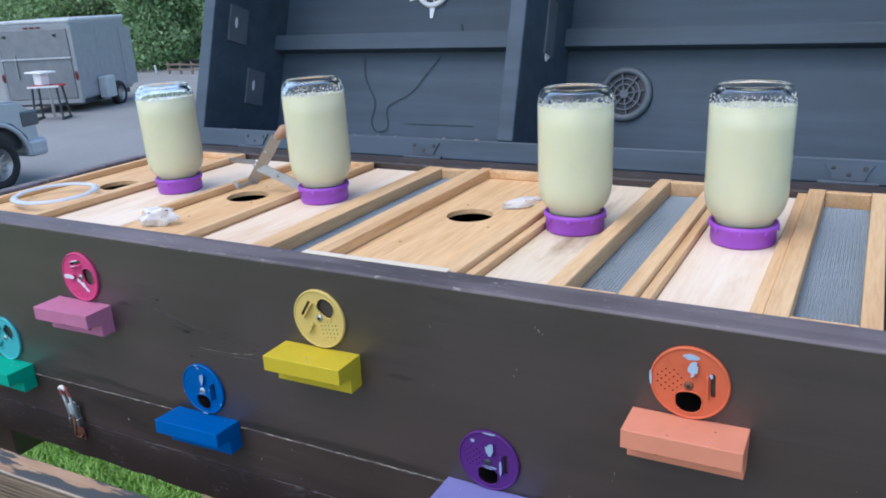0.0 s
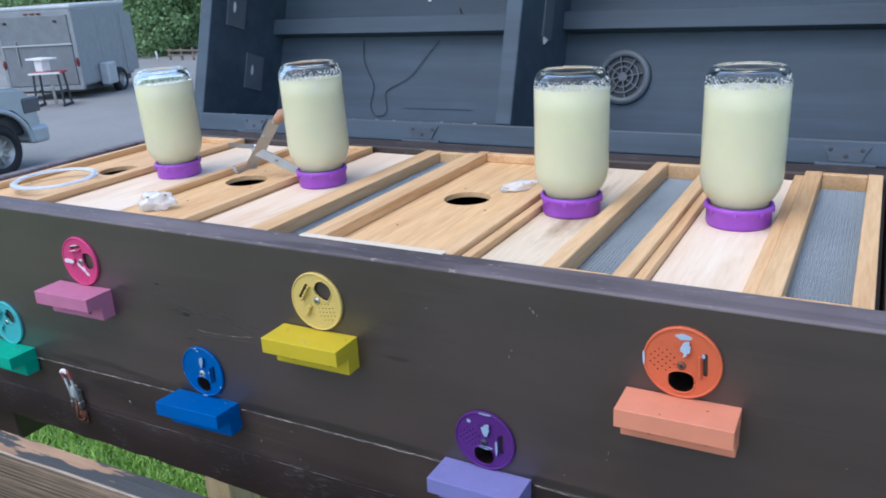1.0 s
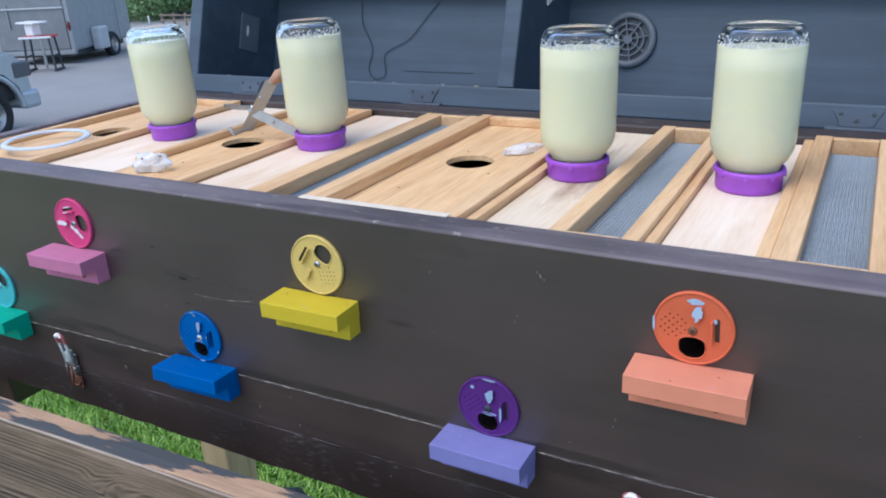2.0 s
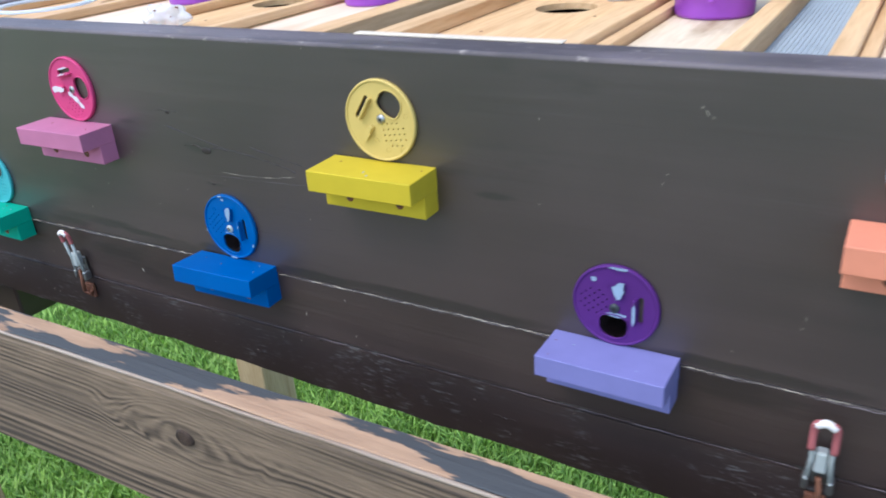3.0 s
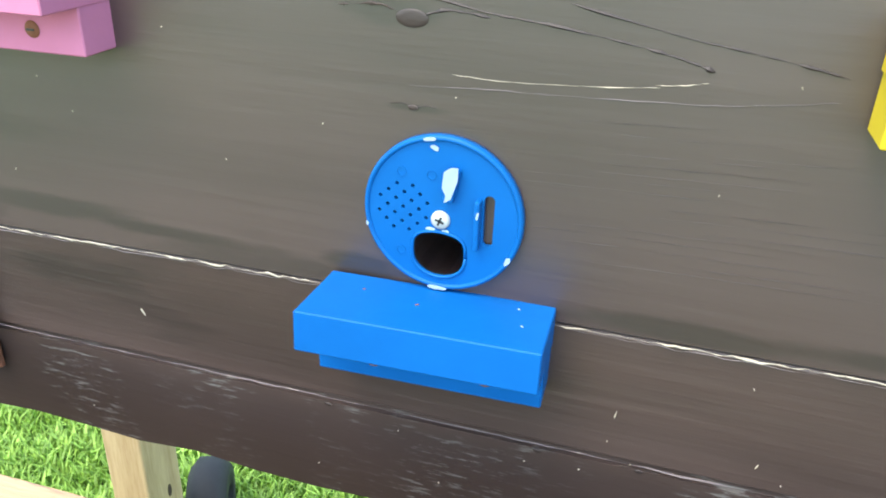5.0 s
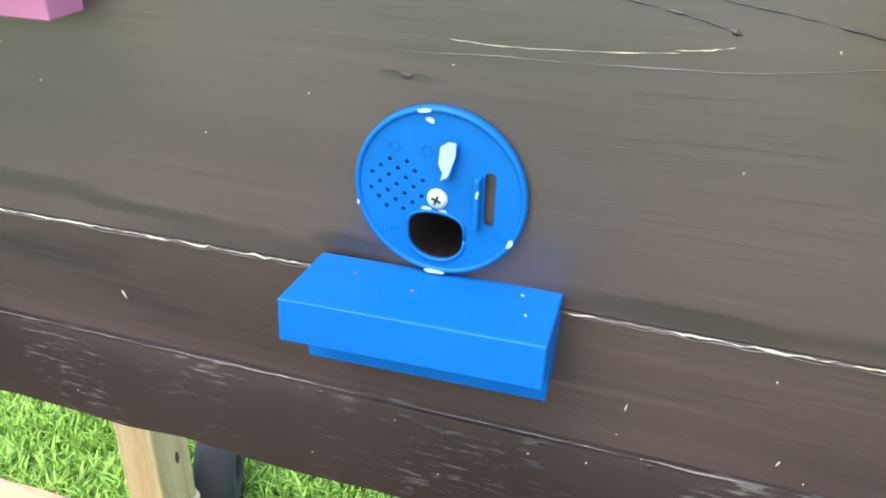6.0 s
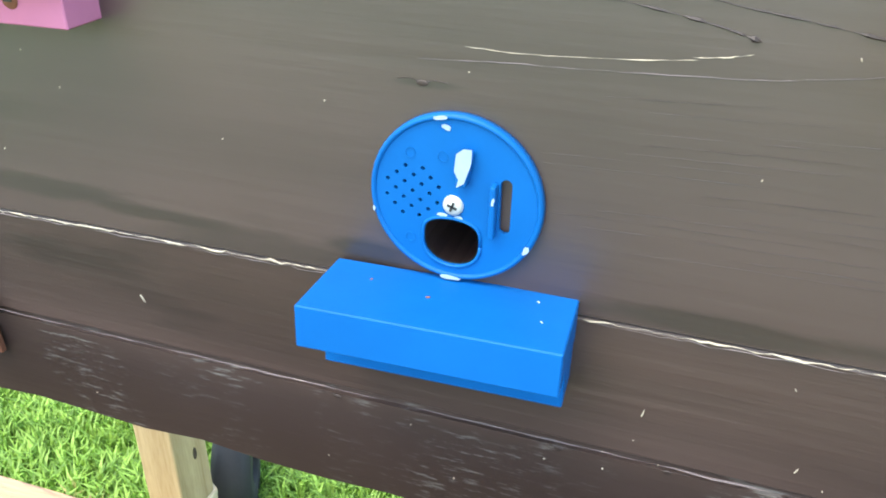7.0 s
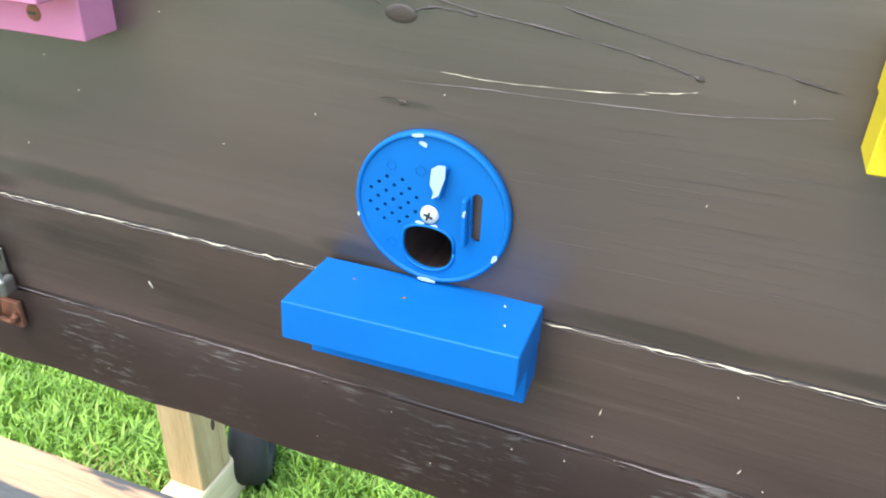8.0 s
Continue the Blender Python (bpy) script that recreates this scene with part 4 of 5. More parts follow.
# square vent plates on the left inner wall; a white piece paints daylight in the slit
for yy, vv in ((0.157, 0.166), (0.080, 0.300)):
    p = part("vent_plate", slab([(-0.030, -0.042), (0.030, -0.042), (0.030, 0.042), (-0.030, 0.042)], [circle(-0.008, 0.004, 0.006, 14, 0.014)], 0.004, pose(0, 0, 0, 90, 0, 90)), GREY_PLASTIC, lid, "small grey square vent plate", False, pose(X0 + 0.0402, yy, vv))
    part("vent_slit", slab(circle(-0.008, 0.004, 0.0055, 14, 0.0135), [], 0.002, pose(0, 0, 0, 90, 0, 90)), WHITE_PLASTIC, p, "white piece standing in for daylight in the slit")
dp = part("vent_plate", slab([(-0.022, -0.05), (0.022, -0.05), (0.022, 0.06), (-0.022, 0.06)], [], 0.004, pose(0, 0, 0, 90, 0, 90)), GREY_PLASTIC, lid, "small grey vent plate on the divider", False, pose(0.1915, 0.13, 0.285))
part("torn_corner", slab([(-0.008, -0.064), (0.010, -0.052), (-0.014, -0.048)], [], 0.003, pose(0, 0, 0, 90, 0, 90)), WHITE_PLASTIC, dp)
# crumbs on the lid's lower edge
for k in range(26):
    a = rng.uniform(-0.5, 0.9) if k > 12 else rng.uniform(0.02, 0.16)
    s = rng.uniform(0.0012, 0.0035)
    part("crumb", box(-s, s, -s * 0.6, s * 0.6, 0, s * 0.7, m=pose(0, 0, 0, 0, 0, rng.uniform(0, 180))), BARE, lid, at=pose(a, rng.uniform(0.004, 0.03), 0.0442))


def strap_hinge(x):
    h = part("hinge", slab([(-0.022, 0.009), (0.022, 0.009), (0.026, 0.020), (0.034, 0.034), (0.020, 0.032), (0.0, 0.029), (-0.020, 0.032), (-0.034, 0.034), (-0.026, 0.020)], [], 0.002, FRONT), HINGE, lid, "slate painted butterfly hinge", False, pose(x, -0.0004, 0.001))
    part("pin", tube([(-0.042, -0.003, 0.004), (0.042, -0.003, 0.004)], 0.0042, 10), HINGE, h)
    part("leaf", box(-0.042, 0.042, -0.032, -0.003, 0.0012, 0.0035, 0.001, m=pose(0, 0, 0, -LEANB)), HINGE, h)
    for sx, sz in ((-0.022, 0.028), (0.022, 0.028), (0, 0.018)):
        part("screw", lathe([(0, 0.0012), (0.003, 0.0008), (0.0034, 0.0)], 12, m=FRONT), BLACK_PLASTIC, h, at=pose(sx, -0.0022, sz))


for hx in (-0.425, 0.006, 0.755):
    strap_hinge(hx)


# ---- nucleus boxes inside and their tops ----
ZN = 1.1275
ZB = 1.135          # upper face of the boards
YF, YK = 0.050, 0.568
NUC_EDGES = [-0.597, -0.394, -0.065, 0.163, 0.375, 0.580, 0.815]
for a, c in zip(NUC_EDGES, NUC_EDGES[1:] + [0.912]):
    nb = thing("nuc_box", pose(0, 0, DECK), "wooden nucleus hive box with shade-dark colour, standing in the cabinet", "hive box", "nucleus boxes in the cabinet")
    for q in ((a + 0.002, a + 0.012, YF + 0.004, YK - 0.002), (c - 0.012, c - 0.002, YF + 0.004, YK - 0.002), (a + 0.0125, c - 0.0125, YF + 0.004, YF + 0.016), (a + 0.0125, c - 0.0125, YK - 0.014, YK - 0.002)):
        part("wall", box(*q, BOT + 0.0225, ZN), SHADED_INSIDE, nb)
    part("bottom", box(a + 0.0125, c - 0.0125, YF + 0.0165, YK - 0.0145, BOT + 0.0225, BOT + 0.036), SHADED_INSIDE, nb)


def rimmed_top(x0, x1, hole, rim_l, rim_r, label, rim_h=0.012, front=0.0):
    ob = thing("nuc_cover", pose(0, 0, DECK), label, "hive cover", "covers of the nucleus boxes")
    hx, hy, hr = hole
    part("board", slab([(x0, YF + 0.002), (x1, YF + 0.002), (x1, YK), (x0, YK)], [circle(hx, hy, hr, 40)], ZB - ZN, pose(0, 0, ZN + 0.0003)), PINE_PLY, ob, "warm plywood board with a round feeder hole")
    part("rim", box(x0, x0 + rim_l, YF + 0.002 + front, YK, ZB + 0.0006, ZB + rim_h, 0.0015), PINE, ob)
    part("rim", box(x1 - rim_r, x1, YF + 0.002, YK, ZB + 0.0006, ZB + rim_h, 0.0015), PINE, ob)
    part("rim", box(x0 + rim_l + 0.0004, x1 - rim_r - 0.0004, YK - 0.016, YK, ZB + 0.0006, ZB + rim_h - 0.001, 0.0015), PINE, ob)
    for k in range(5):
        part("nail", lathe([(0, 0.0008), (0.0018, 0.0006), (0.002, 0)], 8), RUST, ob, at=pose(random.Random(k + int(x0 * 999)).uniform(x0 + 0.02, x1 - 0.02), YF + 0.03 + 0.1 * k, ZB))
    return ob


def feeder_board(x0, x1, mat, label):
    ob = thing("feeder_board", pose(0, 0, DECK), label, "board", "feeder boards under the jars")
    part("board", box(x0, x1, YF + 0.001, YK + 0.002, ZN + 0.0003, ZB, 0.0012), mat, ob)
    return ob


def screen_frame(x0, x1, wl, wr, label, rise=0.0165):
    ob = thing("screen_frame", pose(0, 0, DECK), label, "screen frame", "wire screens on the nucleus boxes")
    zt = ZB + rise
    part("rail", box(x0, x0 + wl, YF + 0.001, YK, ZN + 0.0003, zt, 0.0015), PINE, ob)
    part("rail", box(x1 - wr, x1, YF + 0.001, YK, ZN + 0.0003, zt, 0.0015), PINE, ob)
    part("rail", box(x0 + wl + 0.0004, x1 - wr - 0.0004, YF + 0.001, YF + 0.011, ZN + 0.0003, zt + 0.001, 0.0012), PINE, ob)
    part("rail", box(x0 + wl + 0.0004, x1 - wr - 0.0004, YK - 0.014, YK, ZN + 0.0003, zt - 0.001, 0.0012), PINE, ob)
    a, c, f, k = x0 + wl, x1 - wr, YF + 0.011, YK - 0.014
    verts, faces = [], []

    def wire(p, q, r):
        d = (Vector(q) - Vector(p)).normalized()
        s = d.cross(Vector((0, 0, 1))) * r
        u = Vector((0, 0, r))
        i = len(verts)
        for e in (Vector(p), Vector(q)):
            verts.extend([tuple(e - s), tuple(e + u), tuple(e + s), tuple(e - u)])
        for j in range(4):
            faces.append((i + j, i + (j + 1) % 4, i + 4 + (j + 1) % 4, i + 4 + j))

    zs = ZN + 0.0012
    nx, ny = int((c - a) / 0.0040), int((k - f) / 0.0040)
    for i in range(1, nx):
        x = a + (c - a) * i / nx
        wire((x, f, zs + 0.0002), (x, k, zs + 0.0002), 0.00044)
    for j in range(1, ny):
        y = f + (k - f) * j / ny
        wire((a, y, zs + 0.0001), (c, y, zs + 0.0001), 0.00046)
    me = bpy.data.meshes.new("wire_mesh")
    me.from_pydata(verts, [], faces)
    me.materials.append(WIRE_STEEL)
    w = new("wire_mesh", me)
    w.parent = ob
    tagged(w, "fine grey woven wire cloth", kind="stuff")
    # added dark sheet in place of the shaded box space below the wires
    part("bed", box(a - 0.004, c + 0.004, f - 0.004, k + 0.004, ZN - 0.04, ZN - 0.036), SHADE_BELOW_MESH, ob)
    return ob


rimmed_top(-0.592, -0.396, (-0.477, 0.302, 0.036), 0.013, 0.020, "honey-coloured plywood hive lid with rim strips and a round hole")
feeder_board(-0.392, -0.240, PALE_PLY, "pale pinkish plywood board holding a syrup jar")
lid2 = rimmed_top(-0.236, -0.068, (-0.166, 0.313, 0.036), 0.013, 0.012, "honey-coloured plywood hive lid with a broken side strip", front=0.09)
part("rim_stub", box(-0.236, -0.200, YF + 0.002, YF + 0.012, ZB + 0.0006, ZB + 0.008, 0.001), PINE, lid2)
feeder_board(-0.064, 0.052, PALE_PLY, "pale plywood board holding a syrup jar")
screen_frame(0.055, 0.161, 0.033, 0.018, "narrow pine frame with wire screen between two boards", 0.012)
lid3 = rimmed_top(0.167, 0.374, (0.259, 0.328, 0.0355), 0.018, 0.024, "honey-coloured plywood hive lid with white strip at the front edge", 0.016, 0.016)
part("strip", box(0.168, 0.374, 0.0385, YF - 0.001, TOP + 0.0002, TOP + 0.0018, 0.0007), WHITE_WOOD, lid3, "thin white strip")
feeder_board(0.391, 0.482, STAINED_PLY, "weathered stained plywood board holding a syrup jar")
screen_frame(0.4845, 0.5815, 0.020, 0.018, "pine frame with grey wire screen")
feeder_board(0.595, 0.690, PALE_PLY, "pale plywood board holding a syrup jar")
screen_frame(0.706, 0.808, 0.023, 0.019, "pine frame with grey wire screen")
for a, c, lb in ((0.377, 0.389, "thin pine filler strip beside a board"), (0.5825, 0.594, "thin pine filler strip beside a board"), (0.6915, 0.7045, "thin yellowish pine filler strip")):
    tagged(part("filler_strip", box(a, c, YF + 0.001, YK, ZN + 0.0003 + DECK, ZB + 0.009 + DECK, 0.001), PINE), lb, "strip", "filler strips between the boards")
tagged(part("cedar_board", box(0.818, 0.910, YF + 0.001, YK, ZN + 0.0003 + DECK, ZB - 0.002 + DECK, 0.002), RED_WOOD), "reddish brown wooden board beside the last screen", "board")


# ---- syrup jars ----
def jar():
    ob = thing("syrup_jar", pose(0, 0, 0), "upside-down glass jar of cloudy pale yellow syrup on a purple cap", "jar", "feeder jars on the boards")
    R, H = 0.0503, 0.202
    # outer wall, base up; then the inner wall back down
    out = [(0.0355, 0.026), (0.0363, 0.031), (0.0385, 0.0345), (0.0430, 0.040), (0.0470, 0.048), (0.0494, 0.057), (R, 0.068), (R, 0.150), (R, 0.180), (0.0496, 0.188), (0.0460, 0.197), (0.0435, 0.2000), (0.040, H), (0.036, H - 0.0012), (0.030, H - 0.0030), (0, H - 0.0036)]
    inn = [(0, H - 0.0062), (0.030, H - 0.0060), (0.038, H - 0.007), (0.0430, H - 0.015), (R - 0.003, H - 0.025), (R - 0.003, 0.150), (R - 0.003, 0.068), (0.0464, 0.0575), (0.0442, 0.0495), (0.0404, 0.042), (0.0358, 0.0365), (0.0332, 0.032), (0.0332, 0.026)]
    part("glass", lathe(out + inn, 56, close=True), GLASS, ob, "clear glass with bevelled base", True)
    fill = [(0, 0.027), (0.0329, 0.027), (0.0350, 0.0315), (0.0375, 0.0352), (0.0421, 0.0406), (0.0461, 0.0485), (0.0486, 0.0573), (R - 0.0007, 0.0682), (R - 0.0007, 0.150), (R - 0.0007, FILL), (R - 0.0030, FILL + 0.0004), (0, FILL - 0.001)]
    part("syrup", lathe(fill, 56), SYRUP, ob, "cloudy pale yellow syrup", True)
    cap = [(0, 0.003), (0.036, 0.003), (0.036, 0.0), (0.0390, 0.0), (0.0400, 0.0035), (0.0400, 0.0195), (0.0420, 0.021), (0.0426, 0.0245), (0.0420, 0.0275), (0.0378, 0.028), (0.0375, 0.0225), (0, 0.022)]
    cb = lathe(cap, 48)
    part("cap", cb, PURPLE, ob, "purple plastic feeder cap", True)
    for k in range(8):
        part("tab", box(0.0400, 0.0432, -0.003, 0.003, 0.018, 0.026, 0.0012, m=Matrix.Rotation(k * math.pi / 4 + 0.3, 4, 'Z')), PURPLE, ob)
    # beads of water and bubbles round the free surface
    bm = bmesh.new()
    r0 = random.Random(3)
    for k in range(340):
        a, zz = r0.uniform(0, 6.283), FILL + 0.012 * r0.random() ** 2.2
        rr = R - 0.0036 - (max(0, zz - 0.180) * 0.35)
        s = r0.uniform(0.0005, 0.0014)
        bmesh.ops.create_icosphere(bm, subdivisions=1, radius=s, matrix=Matrix.Translation((rr * math.cos(a), rr * math.sin(a), zz)))
    b = part("bubbles", bm, FOAM, ob, "foam and droplets above the syrup", True)
    b["kind"] = "stuff"
    return ob


FILL = 0.179
first = jar()
JARS = [(-0.326, 0.313, 0, 3.5, 0), (-0.018, 0.338, 0, 2.0, 40), (0.429, 0.314, 1, 0.5, 80), (0.6475, 0.332, 0, 1.0, 120)]
for (jx, jy, a, b_, rz), tall in zip(JARS[1:], (0.99, 0.965, 0.985)):
    copy_thing(first, pose(jx, jy, ZB + DECK + 0.0008, a * 0.4, -b_ * 0.5, rz) @ Matrix.Diagonal((1, 1, tall, 1)))
first.matrix_basis = pose(JARS[0][0], JARS[0][1], ZB + DECK + 0.0012, 1.0, -0.3, 0) @ Matrix.Diagonal((0.98, 0.98, 0.94, 1))


# ---- things lying on the boards ----
def crumple(name, m, sx, sy, sz, seed, mat, label):
    ob = thing(name, m, label, "plastic scrap")
    bm = bmesh.new()
    bmesh.ops.create_icosphere(bm, subdivisions=4, radius=1.0)
    for v in bm.verts:
        n1 = noise.noise(v.co * 1.7 + Vector((seed, 0, 0)))
        n2 = noise.noise(v.co * 5.0 + Vector((0, seed, 0)))
        c = v.co * (1 + 0.38 * n1 + 0.16 * n2)
        v.co = Vector((c.x * sx, c.y * sy, max(0.0, (c.z + 0.8) * sz)))
    part("film", bm, mat, ob, "", True)
    r0 = random.Random(seed)
    for k in range(3):
        part("fleck", box(-0.002, 0.002, -0.001, 0.001, 0, 0.0015, 0.0004), RUST, ob, "brown fleck of wax", at=pose(sx * r0.uniform(-0.5, 0.7), -sy * 0.8, sz * r0.uniform(0.6, 1.6), 20, 10, r0.uniform(0, 90)))
    return ob


crumple("plastic_scrap", pose(-0.178, 0.125, ZB + DECK + 0.0005, 0, 0, 35), 0.026, 0.015, 0.016, 2, CLEAR_PLASTIC, "crumpled clear plastic scrap lying on a hive lid")
crumple("queen_cage_wrap", pose(0.318, 0.395, ZB + DECK + 0.0005, 0, 0, 42), 0.034, 0.010, 0.008, 6, CLEAR_PLASTIC, "clear plastic wrapped cage lying on a hive lid")
ring = thing("plastic_ring", pose(-0.494, 0.178, ZB + DECK + 0.0128, 0.5, 0, 0), "flat milky white plastic ring lying on a hive lid", "ring")
part("band", lathe([(0.061, 0.0), (0.0615, 0.0035), (0.068, 0.0045), (0.073, 0.0022), (0.073, 0.0)], 56, close=True), MILKY, ring, "", True)


# frame grip: crossed steel jaws with a wooden handle, leaning on a jar
def flat_bar(p, q, w, th):
    """A flat steel bar between two points, standing on edge."""
    p, q = Vector(p), Vector(q)
    d = (q - p)
    L = d.length
    xa = d.normalized()
    ya = Vector((0.55, -0.83, 0.0))
    ya = (ya - xa * ya.dot(xa)).normalized()
    za = xa.cross(ya)
    m = Matrix((xa, ya, za)).transposed().to_4x4()
    m.translation = p
    outline = [(-w * 0.4, 0), (0, w / 2), (L, w / 2), (L + w * 0.4, 0), (L, -w / 2), (0, -w / 2)]
    return slab(outline, [circle(0, 0, w * 0.14, 8)], th, m @ pose(0, 0, 0, 90) @ pose(0, 0, -th / 2))


grip = thing("frame_grip", pose(0, 0, DECK), "steel frame grip tool with reddish wooden handle on the boards", "hive tool")
J, A, B, C, D_ = (-0.157, 0.334, 1.186), (-0.117, 0.347, 1.233), (-0.086, 0.357, 1.149), (-0.193, 0.322, 1.147), (-0.325, 0.447, 1.163)
K = (-0.166, 0.331, 1.158)
part("arm", flat_bar(K, A, 0.019, 0.003), STEEL, grip)
part("arm", flat_bar(J, B, 0.016, 0.003), STEEL, grip)
part("jaw", flat_bar(K, C, 0.008, 0.003), STEEL, grip)
part("jaw", flat_bar(C, (C[0] - 0.006, C[1] - 0.002, C[2] + 0.010), 0.006, 0.003), STEEL, grip)
part("jaw", flat_bar((J[0] - 0.004, J[1] + 0.008, J[2] + 0.004), (-0.245, 0.40, 1.174), 0.008, 0.003), STEEL, grip)
part("jaw", flat_bar((-0.245, 0.40, 1.174), D_, 0.008, 0.003), STEEL, grip)
part("handle", tube([A, (A[0] + 0.008, A[1] + 0.010, A[2] + 0.010), (A[0] + 0.026, A[1] + 0.050, A[2] + 0.016), (A[0] + 0.034, A[1] + 0.075, A[2] + 0.016)], [0.006, 0.011, 0.011, 0.007], 12), wood("grip_handle", (0.42, 0.24, 0.15), (0.28, 0.14, 0.08), 0), grip, "reddish wooden handle", True)
for p in (J, A, B, ((J[0] + A[0]) / 2, (J[1] + A[1]) / 2, (J[2] + A[2]) / 2), ((J[0] + B[0]) / 2, (J[1] + B[1]) / 2, (J[2] + B[2]) / 2)):
    part("rivet", lathe([(0, 0.004), (0.0028, 0.0032), (0.0036, 0.0)], 12, m=pose(*p) @ pose(0, -0.001, 0, 90, 0, 33)), STEEL, grip)


# ---- entrance discs and landing blocks ----
def paint_mats(key):
    d, b = PAINTS[key]
    return (plain(key + "_disc_plastic", d, 0.40, 0, 0.07, 60, 0.06, 0.13), plain(key + "_block_paint", b, 0.48, 0, 0.08, 45, 0.12, 0.09))


def entrance_disc(x, z, turn, key, label, screw_mat, chips, chip_mat=None):
    dm = paint_mats(key)[0]
    R = 0.0374
    ob = thing("entrance_disc", pose(x, 0, z + DECK) @ Matrix.Rotation(radians(-turn), 4, 'Y'), label, "hive entrance disc", "entrance discs on the front plank")
    ent = [(-0.0010 + 0.0128 * math.cos(a), -0.0195 + (0.0113 if math.sin(a) > 0 else 0.0118) * (abs(math.sin(a)) ** (0.5 if math.sin(a) > 0 else 0.85)) * (1 if math.sin(a) > 0 else -1)) for a in [i * math.pi / 15 for i in range(30)]]
    sl = [(0.0216 + 0.0024 * math.cos(a), 0.0005 + (0.0098 if math.sin(a) >= 0 else -0.0098) + 0.0024 * math.sin(a)) for a in [i * math.pi / 8 for i in range(16)]]
    dots = [circle(-0.0215 + 0.0035 * i - 0.0040 * j, 0.0125 - 0.00372 * i - 0.0035 * j, 0.00095, 8)
            for j in range(-1, 4) for i in range(5) if not (j in (-1, 3) and i in (0, 4))]
    part("plate", slab(circle(0, 0, R - 0.0012, 64), [ent, sl, *dots], 0.0022, FRONT @ pose(0, 0, 0.0012)), dm, ob)
    part("rim", lathe([(R - 0.0026, 0.0), (R - 0.0026, 0.0034), (R - 0.0018, 0.0046), (R - 0.0006, 0.0044), (R, 0.003), (R, 0.0)], 64, m=FRONT, close=True), dm, ob, "raised rim", True)
    part("entrance_lip", tube([(p[0] * 1.0, -0.0036, p[1]) for p in ent + ent[:1]], 0.0008, 6), dm, ob, "", True)
    part("fin", box(0.0158, 0.0184, -0.0085, -0.0030, -0.0130, 0.0110, 0.0010), dm, ob, "raised fin beside the slot")
    part("tab", box(-0.0008, 0.0040, -0.0075, -0.0030, 0.0085, 0.0245, 0.0012, m=pose(0, 0, 0, 0, 11, 0)), dm, ob, "raised turning tab")
    part("tab_wear", slab([(0.0015, 0.0225), (0.0045, 0.0248), (0.0080, 0.0250), (0.0078, 0.0190), (0.0050, 0.0102), (0.0018, 0.0080), (0.0026, 0.0115), (0.0008, 0.0150)], [], 0.0003, FRONT @ pose(0, 0, 0.0074)), chip_mat or CHIP, ob, "worn white patch")
    sc = part("screw", lathe([(0, 0.0018), (0.003, 0.0016), (0.0044, 0.0006), (0.0046, -0.0008)], 24, m=FRONT), screw_mat, ob, "cross-head screw", True, pose(-0.0005, -0.0036, -0.0022))
    for a in (20, 110):
        part("cross_slot", box(-0.0022, 0.0022, -0.0021, -0.0014, -0.0005, 0.0005), BLACK_PLASTIC, sc, at=Matrix.Rotation(radians(a), 4, 'Y'))
    for cx, cy in ((-0.0195, 0.0185), (-0.0055, 0.0185), (-0.0195, -0.0205)):
        part("moulding_mark", lathe([(0.0019, 0.0), (0.0019, 0.0004), (0.0024, 0.0004), (0.0024, 0.0)], 20, m=FRONT, close=True), dm, ob, at=pose(cx, -0.0033, cy))
    r0 = random.Random(key)
    for cx, cy, w, h, rot in chips:
        out = [(w * r0.uniform(0.7, 1.15) * math.cos(a), h * r0.uniform(0.7, 1.15) * math.sin(a)) for a in [i * math.pi / 5 for i in range(10)]]
        on_fin, on_tab = abs(cx - 0.0172) < 0.0016 and abs(cy) < 0.012, abs(cx - 0.003) < 0.004 and 0.010 < cy < 0.022
        lift = 0.0046 if math.hypot(cx, cy) > R - 0.004 else 0.0084 if on_fin else 0.0074 if on_tab else 0.0035
        part("chip", slab(out, [], 0.0004, FRONT @ pose(cx, cy, lift, 0, 0, rot)), chip_mat or CHIP, ob, "chipped pale patch")
    return ob


def landing_block(x, z, key, label, w=0.112, tilt=0.0, nose=0.0, skew=0.0):
    bmx = paint_mats(key)[1]
    ob = thing("landing_block", pose(x, 0, z + DECK, 0, 0, skew) @ Matrix.Rotation(radians(tilt), 4, 'Y'), label, "landing block", "landing blocks on the front plank")
    ob_r = random.Random(key)
    lift = pose(0, 0, 0, -nose)
    part("ledge", box(-w / 2, w / 2, -0.0465, -0.0003, -0.0198, 0.0, 0.0006, 1, lift), bmx, ob)
    part("back_plate", box(-w / 2 + 0.001, w / 2 - 0.0005, -0.0235, -0.0003, -0.0415, -0.0190, 0.0006, 1), bmx, ob)
    for sx in (-0.026, 0.028):
        s = part("screw", lathe([(0, 0.0012), (0.0032, 0.0010), (0.0040, 0.0)], 16, m=FRONT), RUST, ob, "screw head", True, pose(sx, -0.0237, -0.031))
        part("cross_slot", box(-0.002, 0.002, -0.0016, -0.0009, -0.0005, 0.0005), BLACK_PLASTIC, s)
    for k in range(4):
        cx, cy = ob_r.uniform(-w / 2 + 0.006, w / 2 - 0.006), ob_r.uniform(-0.042, -0.006)
        q = ob_r.uniform(0.0005, 0.0012)
        part("chip", box(-q, q, -q * 0.5, q * 0.5, 0, 0.0003), CHIP if k % 3 else RUST, ob, at=lift @ pose(cx, cy, 0.0, 0, 0, ob_r.uniform(0, 180)))
    return ob


